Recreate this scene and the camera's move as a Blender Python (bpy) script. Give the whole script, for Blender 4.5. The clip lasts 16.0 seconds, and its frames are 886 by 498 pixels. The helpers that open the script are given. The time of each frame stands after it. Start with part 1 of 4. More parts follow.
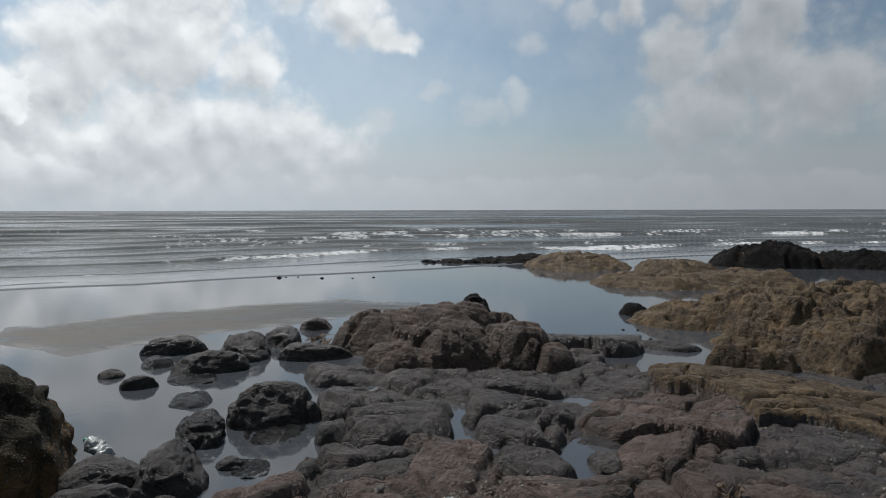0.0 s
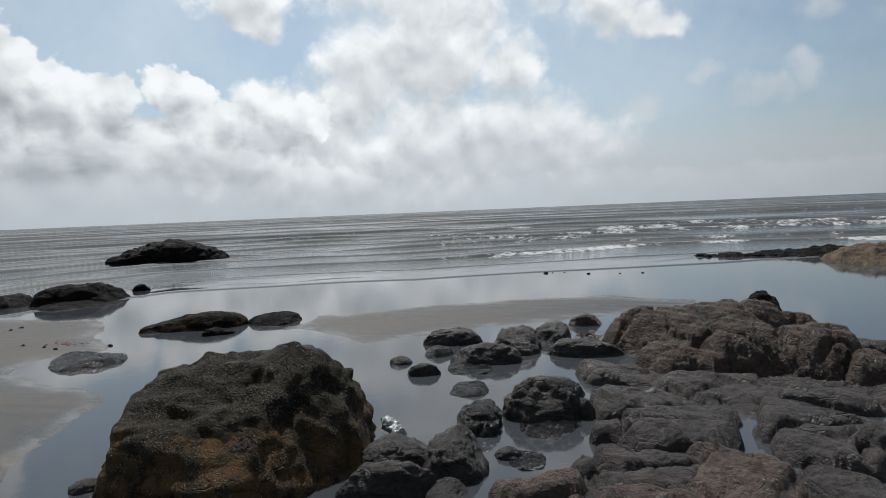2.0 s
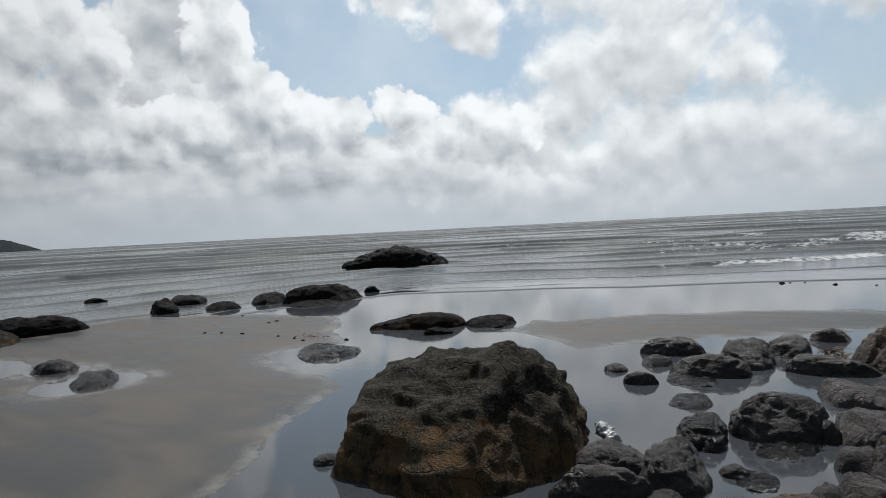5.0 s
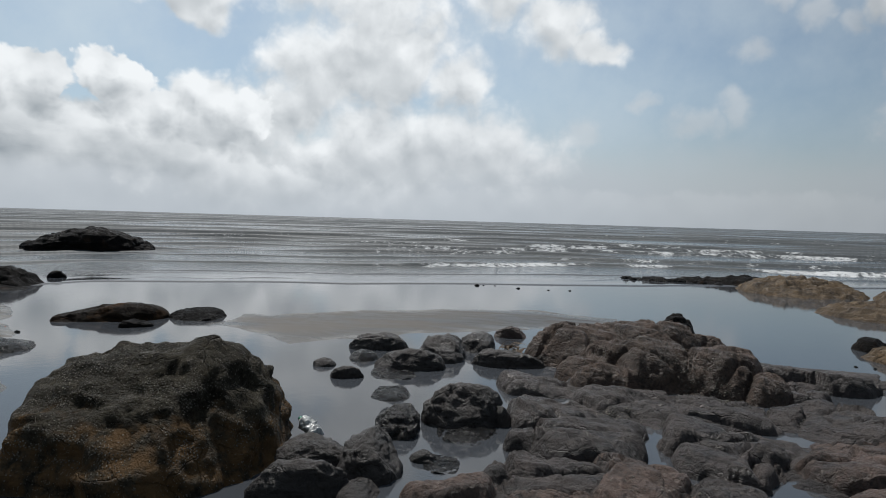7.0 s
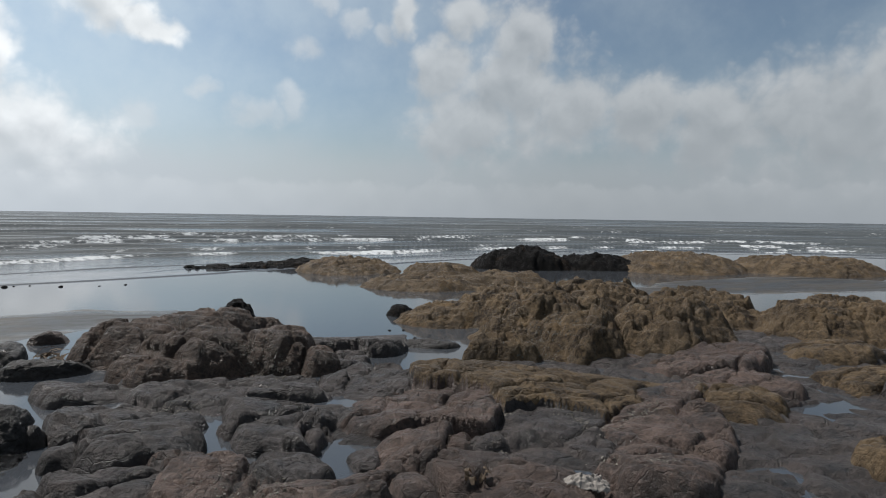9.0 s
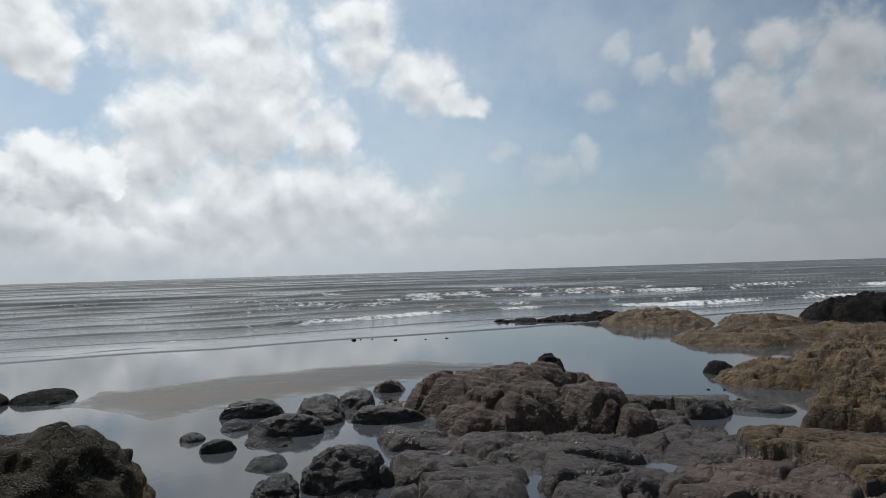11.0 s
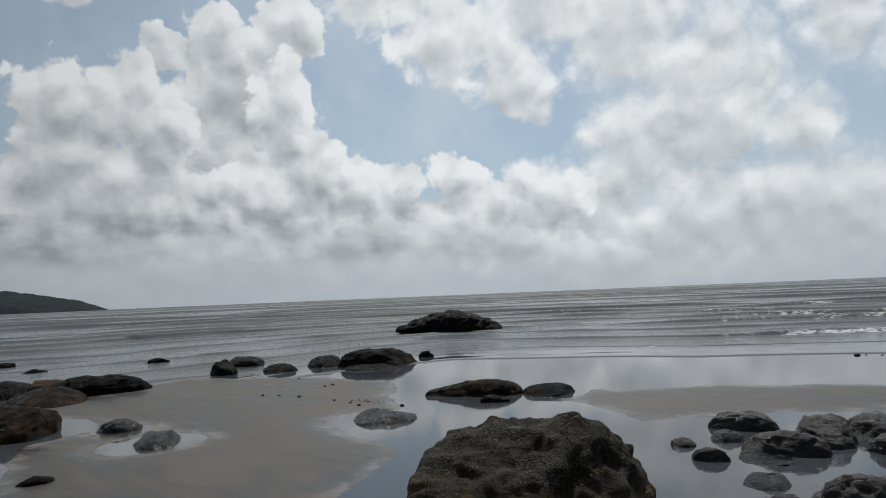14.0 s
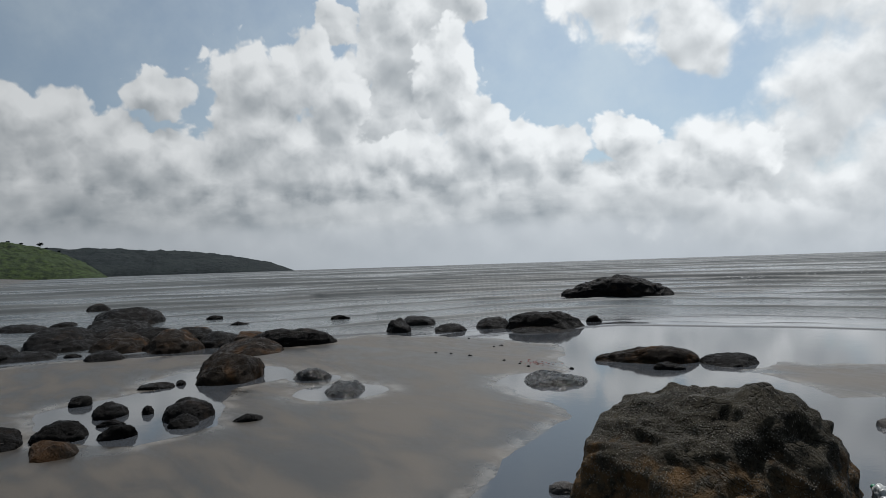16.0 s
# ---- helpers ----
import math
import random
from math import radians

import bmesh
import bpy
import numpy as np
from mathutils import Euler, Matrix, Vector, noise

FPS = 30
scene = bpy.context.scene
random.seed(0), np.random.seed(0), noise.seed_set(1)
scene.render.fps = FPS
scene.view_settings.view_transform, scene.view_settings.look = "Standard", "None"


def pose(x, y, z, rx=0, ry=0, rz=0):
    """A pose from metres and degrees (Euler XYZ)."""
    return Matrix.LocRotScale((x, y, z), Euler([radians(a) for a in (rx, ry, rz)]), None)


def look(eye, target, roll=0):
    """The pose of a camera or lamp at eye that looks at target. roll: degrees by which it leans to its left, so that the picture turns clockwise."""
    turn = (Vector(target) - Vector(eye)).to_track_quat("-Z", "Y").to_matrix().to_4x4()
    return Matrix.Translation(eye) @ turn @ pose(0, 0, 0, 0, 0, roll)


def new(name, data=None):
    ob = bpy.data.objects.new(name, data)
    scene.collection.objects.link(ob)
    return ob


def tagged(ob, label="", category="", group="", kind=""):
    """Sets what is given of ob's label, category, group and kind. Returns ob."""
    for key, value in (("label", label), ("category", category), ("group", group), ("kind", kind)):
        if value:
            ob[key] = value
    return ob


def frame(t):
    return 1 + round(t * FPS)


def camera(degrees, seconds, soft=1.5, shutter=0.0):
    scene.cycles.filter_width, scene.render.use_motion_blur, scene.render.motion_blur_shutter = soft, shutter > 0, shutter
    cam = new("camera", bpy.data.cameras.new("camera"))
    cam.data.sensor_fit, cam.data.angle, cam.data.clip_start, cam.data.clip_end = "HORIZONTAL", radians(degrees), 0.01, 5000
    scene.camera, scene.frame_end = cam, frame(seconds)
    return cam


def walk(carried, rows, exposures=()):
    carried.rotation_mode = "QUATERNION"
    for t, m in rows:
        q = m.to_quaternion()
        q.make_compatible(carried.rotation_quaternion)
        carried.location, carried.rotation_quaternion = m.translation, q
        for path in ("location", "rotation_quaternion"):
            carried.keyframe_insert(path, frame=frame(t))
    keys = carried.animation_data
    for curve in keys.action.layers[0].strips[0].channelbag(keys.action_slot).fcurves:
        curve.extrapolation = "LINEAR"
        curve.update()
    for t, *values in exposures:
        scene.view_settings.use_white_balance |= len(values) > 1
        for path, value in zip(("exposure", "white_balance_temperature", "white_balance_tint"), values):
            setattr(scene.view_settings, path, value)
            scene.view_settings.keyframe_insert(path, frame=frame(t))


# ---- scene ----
cam = camera(67.57, 16.0, soft=0.75)
ROWS = [
    (0.0, 0.004, 0.002, 2.001, -0.0, -3.4, 0.13),
    (0.5, -0.027, 0.064, 2.002, 5.69, -3.48, 0.34),
    (1.0, -0.057, 0.056, 1.998, 12.45, -3.08, 0.85),
    (1.5, -0.074, 0.083, 1.994, 17.19, -4.16, 1.64),
    (2.0, -0.076, 0.063, 1.998, 22.42, -3.3, 2.43),
    (2.5, -0.1, 0.046, 2.002, 26.37, -3.18, 3.24),
    (3.0, -0.109, 0.048, 1.974, 32.4, -2.69, 1.85),
    (3.2, -0.106, 0.05, 1.994, 36.26, -2.3, 2.0),
    (4.25, -0.08, 0.02, 1.97, 43.2, -1.75, 2.3),
    (5.3, -0.039, -0.008, 1.952, 39.12, -1.74, 2.36),
    (5.5, -0.052, -0.011, 1.959, 37.89, -1.59, 1.43),
    (6.0, -0.032, -0.018, 1.957, 31.63, -0.29, 0.6),
    (6.5, -0.033, -0.006, 1.958, 24.28, -1.84, -0.42),
    (7.0, 0.002, 0.015, 1.959, 17.08, -2.51, -1.68),
    (7.5, 0.074, 0.018, 1.944, 6.85, -2.72, -2.51),
    (8.0, 0.13, 0.04, 1.952, -6.76, -3.64, -1.87),
    (8.2, 0.145, 0.034, 1.942, -11.68, -3.9, -1.77),
    (9.25, 0.13, 0.03, 1.96, -19.4, -2.2, -0.7),
    (10.3, 0.076, 0.019, 1.998, -6.08, 1.43, 0.82),
    (10.5, 0.066, 0.023, 1.997, -2.77, 2.05, 0.87),
    (11.0, 0.042, 0.018, 1.998, 6.27, 1.88, 1.73),
    (11.5, 0.021, 0.008, 2.001, 10.89, 2.44, 1.11),
    (12.0, -0.007, -0.021, 2.017, 16.79, 2.04, 1.69),
    (12.5, -0.051, -0.034, 1.994, 26.61, 1.84, 2.83),
    (13.0, -0.043, -0.057, 2.0, 38.58, 2.46, 4.54),
    (13.5, -0.055, -0.088, 1.986, 42.78, 6.21, 3.6),
    (14.0, -0.089, -0.087, 1.983, 45.27, 3.98, 2.39),
    (14.5, -0.11, -0.101, 1.983, 45.51, 1.33, 1.23),
    (15.0, -0.125, -0.13, 1.965, 46.87, 0.47, 0.36),
    (15.5, -0.134, -0.177, 1.969, 52.32, 0.38, 0.69),
    (16.0, -0.112, -0.21, 1.972, 59.31, 1.38, 1.86),
]
EXPOSURES = [(t, stops, 6380, 10) for t, stops in (
    (0.0, -0.16), (0.5, 0.04), (1.0, 0.06), (1.5, -0.07), (2.0, -0.11), (3.0, -0.09), (5.5, -0.13), (6.5, -0.17), (7.5, -0.13), (8.0, 0.07), (10.5, -0.13), (11.5, -0.17), (12.5, -0.22), (13.5, -0.33), (14.0, -0.33), (15.0, -0.27), (16.0, -0.16))]
walk(cam, [(t, pose(x, y, z, 90 + pitch, roll, yaw)) for t, x, y, z, yaw, pitch, roll in ROWS], EXPOSURES)

# ---- world and sun ----
SUN_AZ, SUN_EL = 37.0, 60.0          # degrees to the left of the first view, degrees up
sun_way = Vector((-math.sin(radians(SUN_AZ)) * math.cos(radians(SUN_EL)), math.cos(radians(SUN_AZ)) * math.cos(radians(SUN_EL)), math.sin(radians(SUN_EL))))
sun = new("sun", bpy.data.lights.new("sun", "SUN"))
sun.data.energy, sun.data.angle, sun.data.color = 4.6, radians(1.5), (1.0, 0.96, 0.91)
sun.matrix_world = look((0, 0, 50), Vector((0, 0, 50)) - sun_way)


class Nodes:
    """A small writer of node trees."""

    def __init__(self, tree):
        self.tree = tree
        tree.nodes.clear()

    def add(self, kind, inputs=(), **props):
        n = self.tree.nodes.new(kind)
        for k, v in props.items():
            setattr(n, k, v)
        for k, v in (inputs.items() if isinstance(inputs, dict) else enumerate(inputs)):
            if v is None:
                continue
            if isinstance(v, bpy.types.NodeSocket):
                self.tree.links.new(v, n.inputs[k])
            else:
                n.inputs[k].default_value = v
        return n

    def math(self, op, *a, clamp=False):
        return self.add("ShaderNodeMath", a, operation=op, use_clamp=clamp).outputs[0]

    def vec(self, op, *a):
        n = self.add("ShaderNodeVectorMath", a, operation=op)
        return n.outputs["Value"] if op in ("LENGTH", "DOT_PRODUCT", "DISTANCE") else n.outputs[0]

    def ramp(self, x, a, b, lo=0.0, hi=1.0):
        return self.add("ShaderNodeMapRange", {0: x, 1: a, 2: b, 3: lo, 4: hi}, interpolation_type="SMOOTHSTEP").outputs[0]

    def mix(self, f, a, b):
        n = self.add("ShaderNodeMix", data_type="RGBA")
        for s, v in ((n.inputs[0], f), (n.inputs[6], a), (n.inputs[7], b)):
            if isinstance(v, bpy.types.NodeSocket):
                self.tree.links.new(v, s)
            else:
                s.default_value = v if isinstance(v, float) else (*v[:3], 1.0)
        return n.outputs[2]

    def noise(self, v, scale, detail=4.0, rough=0.5, out=0, warp=0.0):
        return self.add("ShaderNodeTexNoise", {"Vector": v, "Scale": scale, "Detail": detail, "Roughness": rough, "Distortion": warp}).outputs[out]


world = bpy.data.worlds.new("world")
world.use_nodes = True
scene.world = world
N = Nodes(world.node_tree)
way = N.add("ShaderNodeTexCoord").outputs["Generated"]
way = N.vec("NORMALIZE", way)
sep = N.add("ShaderNodeSeparateXYZ", [way])
wx, wy, wz = sep.outputs
az = N.math("MULTIPLY", N.math("ARCTAN2", N.math("MULTIPLY", wx, -1.0), wy), 57.29578)
el = N.math("MULTIPLY", N.math("ARCSINE", wz), 57.29578)
flat = N.add("ShaderNodeCombineXYZ", [az, el, 0.0]).outputs[0]
turned = N.add("ShaderNodeMapping", {"Vector": flat, "Rotation": (0.5, 0.7, 0.4), "Location": (3.0, 7.0, 11.0)}).outputs[0]
n1 = N.add("ShaderNodeTexNoise", {"Vector": turned, "Scale": 0.11, "Detail": 6.0, "Roughness": 0.55}).outputs["Color"]
warp = N.vec("MULTIPLY", N.vec("SUBTRACT", n1, (0.5, 0.5, 0.5)), (5.0, 4.5, 0.0))
ripple = N.vec("MULTIPLY", N.vec("SUBTRACT", N.noise(turned, 0.5, 2.5, 0.5, out=1), (0.5, 0.5, 0.5)), (1.7, 1.7, 0.0))
spot = N.vec("ADD", N.vec("ADD", flat, warp), ripple)
SUNWARD = (-0.5, 1.7, 0.0)


def nearest_lobe(at, lobes):
    """Distance to the nearest lobe (azimuth, elevation and radii in degrees), 1 at its rim."""
    best = None
    for a, e, ra, re in lobes:
        d = N.vec("LENGTH", N.vec("MULTIPLY_ADD", at, (1 / ra, 1 / re, 0.0), (-a / ra, -e / re, 0.0)))
        best = d if best is None else N.math("SMOOTH_MIN", best, d, 0.12)
    return best


# cumulus bank over the bay
BANK = [(89.4, 11.0, 2.9, 3.9), (93.9, 10.3, 4.1, 3.8), (100, 9, 7, 5), (86.0, 9.4, 3.5, 3.4), (82.2, 14.0, 3.2, 1.8), (75.9, 15.0, 3.7, 4.4), (70.6, 16.3, 3.3, 3.6), (67.6, 13.4, 2.6, 3.7),
        (73.6, 9.8, 9.0, 4.2), (82.0, 8.4, 8.0, 3.6), (58.0, 16.0, 2.7, 4.8), (59.8, 14.7, 2.2, 2.3), (55.2, 11.2, 3.7, 3.3), (51.9, 9.8, 3.4, 2.8), (61.3, 10.4, 2.0, 2.0), (57.3, 8.2, 6.3, 2.9),
        (48.0, 9.6, 2.6, 2.1), (42.6, 9.8, 3.0, 2.5), (39.9, 7.6, 3.1, 2.7), (35.6, 8.2, 4.1, 2.6), (66.1, 8.0, 5.8, 2.9), (108, 10, 8, 6)]
# taller tower standing behind the bank
TOWER = [(63.4, 21.8, 2.4, 2.3), (67.3, 19.4, 2.5, 2.2), (57.9, 22.1, 2.8, 2.8), (61.7, 17.5, 5.0, 4.4), (63.0, 12.0, 5.0, 4.0)]
# high bright cloud under the sun, and the mass to its right
HIGH = [(49.4, 25.3, 5.5, 3.0), (43.6, 22.1, 5.1, 3.8), (38.3, 18.0, 3.7, 2.6), (35.3, 23.7, 7.0, 3.9), (28.1, 21.9, 6.0, 4.4), (75.8, 24.5, 3.2, 2.3), (86, 23.5, 4.5, 2.5),
        (26.7, 11.6, 6.4, 4.2), (31.7, 7.9, 6.2, 3.6), (36.5, 9.0, 4.4, 2.4), (20.5, 6.3, 10.0, 4.1), (22.9, 18.3, 4.5, 4.0), (37.8, 16.2, 2.9, 1.4), (21.9, 13.9, 5.4, 4.6), (16.4, 11.5, 2.8, 2.4),
        (12.3, 18.6, 3.5, 3.0), (8.1, 15.9, 3.4, 2.5), (4.5, 13.9, 2.0, 1.2), (13.9, 21.4, 3.4, 1.8), (30.0, 4.0, 14, 3.2), (14.0, 6.0, 6.0, 3.4)]
# broad soft cloud away from the sun
BROAD = [(-22.2, 16.9, 3.2, 1.7), (-25.1, 15.0, 2.8, 2.8), (-18.8, 12.4, 2.5, 2.8), (-21.8, 8.2, 5.0, 5.0), (-25.6, 10.6, 4.2, 5.2), (-30.0, 9.4, 4.3, 3.8), (-35.9, 8.3, 4.6, 3.3), (-41, 7.4, 4.4, 3.6), (-15.9, 16.9, 1.2, 1.8),
         (-50, 8, 8, 5), (-62, 10, 9, 6)]
PUFFS = [(0.8, 10.2, 1.3, 1.1), (5.7, 7.8, 2.3, 1.6), (-3.0, 7.9, 3.0, 1.6), (-6.6, 9.6, 1.4, 1.6), (-7.7, 13.9, 1.8, 1.4), (-9.5, 17.7, 1.3, 1.1), (-11.7, 15.9, 1.1, 1.0), (-14.1, 15.2, 1.1, 0.9)]


def billows(at):
    """Rounded heaps at four sizes."""
    bent = N.vec("ADD", at, N.vec("MULTIPLY", N.noise(at, 0.4, 2.5, 0.5, out=1), (2.0, 2.0, 0.0)))
    total = coarse = 0.47
    for size, weight in ((0.19, 0.52), (0.46, 0.32), (1.1, 0.17), (2.6, 0.08)):
        cell = N.add("ShaderNodeTexVoronoi", {"Vector": bent, "Scale": size, "Smoothness": 0.7}, voronoi_dimensions="2D", feature="SMOOTH_F1").outputs["Distance"]
        total = N.math("MULTIPLY_ADD", cell, -weight, total)
        coarse = total if size < 0.6 else coarse
    return total, coarse


heap, mound = billows(flat)
heap_above, mound_above = billows(N.vec("ADD", flat, (-0.4, 1.3, 0.0)))
fine = N.noise(turned, 0.3, 4.0, 0.5)
puff = N.noise(turned, 0.2, 3.0, 0.45)
toward = N.add("ShaderNodeMapping", {"Vector": N.vec("ADD", flat, (-0.5, 1.3, 0.0)), "Rotation": (0.5, 0.7, 0.4), "Location": (3.0, 7.0, 11.0)}).outputs[0]
fine_above = N.noise(toward, 0.3, 4.0, 0.5)
crisp = N.ramp(az, 22.0, 50.0)


def body_of(lobes, rough):
    """How deep inside the cloud a direction lies, here and a little nearer the sun."""
    out = []
    for at, h, f in ((spot, heap, fine), (N.vec("ADD", spot, SUNWARD), heap_above, fine_above)):
        out.append(N.math("ADD", N.math("SUBTRACT", 1.0, nearest_lobe(at, lobes)), N.math("MULTIPLY_ADD", h, 1.1, N.math("MULTIPLY", N.math("SUBTRACT", f, 0.5), rough))))
    return out


def soft_edge(x, lo, hi):
    return N.add("ShaderNodeMapRange", {0: x, 1: lo, 2: hi, 3: 0.0, 4: 1.0}, interpolation_type="SMOOTHSTEP").outputs[0]


bank, bank_up = body_of(BANK, 0.25)
# the bank runs on down to a level base
foot = N.math("MULTIPLY", N.math("SUBTRACT", N.ramp(az, 27.0, 42.0, 3.0, 9.0), el), 0.24)
bank, bank_up = (N.math("MAXIMUM", b, N.math("MULTIPLY_ADD", heap, 0.5, f)) for b, f in ((bank, foot), (bank_up, N.math("SUBTRACT", foot, 0.3))))
tower, tower_up = body_of(TOWER, 0.25)
tops, tops_up = body_of(HIGH, 0.9)
wide, wide_up = body_of(BROAD, 1.1)
relief = N.math("ADD", N.math("MULTIPLY_ADD", N.math("SUBTRACT", mound, mound_above), 1.0, N.math("MULTIPLY", N.math("SUBTRACT", heap, heap_above), 0.4)), N.math("MULTIPLY", N.math("SUBTRACT", fine, fine_above), 0.35))
bank_in = N.math("MULTIPLY", soft_edge(bank, 0.0, 0.17), N.ramp(el, 2.6, 4.2, 0.35, 1.0))
tower_in = soft_edge(tower, 0.0, 0.15)
tops_in = soft_edge(tops, N.math("MULTIPLY_ADD", crisp, 0.25, -0.35), N.math("MULTIPLY_ADD", crisp, -0.25, 0.5))
wide_in = N.math("MULTIPLY", soft_edge(wide, -0.25, 0.5), 0.85)
wisp = N.math("SUBTRACT", 1.0, N.math("ADD", nearest_lobe(spot, PUFFS), N.math("MULTIPLY_ADD", heap, -1.0, N.math("MULTIPLY", N.math("SUBTRACT", fine, 0.5), -2.0))))
wide_in = N.math("MAXIMUM", wide_in, N.math("MULTIPLY", N.ramp(wisp, -0.1, 0.8), 0.5))
overhead = N.math("MULTIPLY", N.ramp(N.noise(way, 2.2, 5.0, 0.55), 0.5, 0.75), N.ramp(el, 27.0, 38.0))
veil = N.math("MULTIPLY", N.ramp(N.noise(turned, 0.07, 6.0, 0.6), 0.3, 0.75), 0.5)
deck = N.math("MULTIPLY", N.ramp(N.math("ADD", el, N.math("MULTIPLY", N.math("SUBTRACT", puff, 0.5), 5.0)), 7.0, 3.0), N.ramp(az, -14.0, 22.0, 0.55, 1.0))
haze = N.math("MULTIPLY", N.mix(N.ramp(az, 5.0, 35.0), N.ramp(el, -3.0, 12.0, 1.0, 0.0), N.ramp(el, -1.5, 6.0, 1.0, 0.0)), 0.88)
bars = N.noise(N.vec("ADD", N.vec("MULTIPLY", flat, (0.16, 0.42, 0.0)), N.vec("MULTIPLY", n1, (0.8, 0.8, 0.0))), 1.0, 5.0, 0.55)
bases = N.math("MULTIPLY", N.math("MULTIPLY", N.ramp(el, 2.0, 5.0), N.ramp(el, 10.5, 6.0)), N.math("MULTIPLY", N.ramp(az, 30.0, 48.0), N.ramp(bars, 0.38, 0.62)))
near_sun = N.math("POWER", N.math("MAXIMUM", N.vec("DOT_PRODUCT", way, tuple(sun_way)), 0.0), 4.0)
GREY, WHITE = (0.325, 0.365, 0.395), (0.95, 0.975, 0.98)


def lit_cloud(up, bright, depth, contrast):
    """Cloud colour: white on the rims and bumps that face the sun, grey in the body and the bases."""
    shade = N.math("MULTIPLY_ADD", N.ramp(up, -0.15, 0.9), -depth, bright)
    shade = N.math("MULTIPLY_ADD", relief, contrast, shade)
    shade = N.math("MULTIPLY_ADD", bases, -0.2, shade)
    return N.mix(N.math("MULTIPLY_ADD", near_sun, 0.35, shade, clamp=True), GREY, WHITE)


sky = N.add("ShaderNodeTexSky", sky_type="NISHITA", sun_disc=False, sun_elevation=radians(SUN_EL), sun_rotation=radians(-SUN_AZ), air_density=1.0, dust_density=1.0, ozone_density=1.0)
clear = N.add("ShaderNodeVectorMath", {0: N.vec("MULTIPLY", sky.outputs[0], (0.93, 1.0, 1.0)), "Scale": 0.09}, operation="SCALE").outputs[0]
clear = N.mix(N.math("ADD", veil, N.ramp(az, -20.0, 30.0, 0.14, 0.36)), clear, (0.60, 0.70, 0.765))
col = N.mix(deck, clear, (0.60, 0.64, 0.675))
col = N.mix(wide_in, col, lit_cloud(wide_up, 0.62, 0.22, 0.3))
col = N.mix(overhead, col, WHITE)
col = N.mix(tower_in, col, lit_cloud(tower_up, 0.76, 0.42, 0.6))
col = N.mix(tops_in, col, lit_cloud(tops_up, 0.78, 0.30, 0.55))
col = N.mix(bank_in, col, lit_cloud(bank_up, 0.84, 0.46, 0.75))
col = N.mix(haze, col, (0.49, 0.535, 0.577))
# brighter round the sun's side, dimmer away from it
aside = N.math("ABSOLUTE", N.math("SUBTRACT", az, 32.0))
glow = N.ramp(aside, 12.0, 70.0, 1.06, 0.66)
col = N.add("ShaderNodeVectorMath", {0: col, "Scale": glow}, operation="SCALE").outputs[0]
back = N.add("ShaderNodeBackground", [col, 1.0])
N.add("ShaderNodeOutputWorld", [back.outputs[0]])


# ---- materials ----
def material(name):
    m = bpy.data.materials.new(name)
    m.use_nodes = True
    n = Nodes(m.node_tree)
    return m, n, n.add("ShaderNodeNewGeometry").outputs["Position"]


def finish(n, colour, rough, bump=None, strength=0.3, distance=0.02, spec=0.5, ior=1.45):
    ins = {"Base Color": colour if isinstance(colour, bpy.types.NodeSocket) else (*colour, 1.0), "Roughness": rough, "Specular IOR Level": spec, "IOR": ior}
    if bump is not None:
        ins["Normal"] = n.add("ShaderNodeBump", {"Strength": strength, "Distance": distance, "Height": bump}).outputs[0]
    b = n.add("ShaderNodeBsdfPrincipled", ins)
    n.add("ShaderNodeOutputMaterial", [b.outputs[0]])
    return b


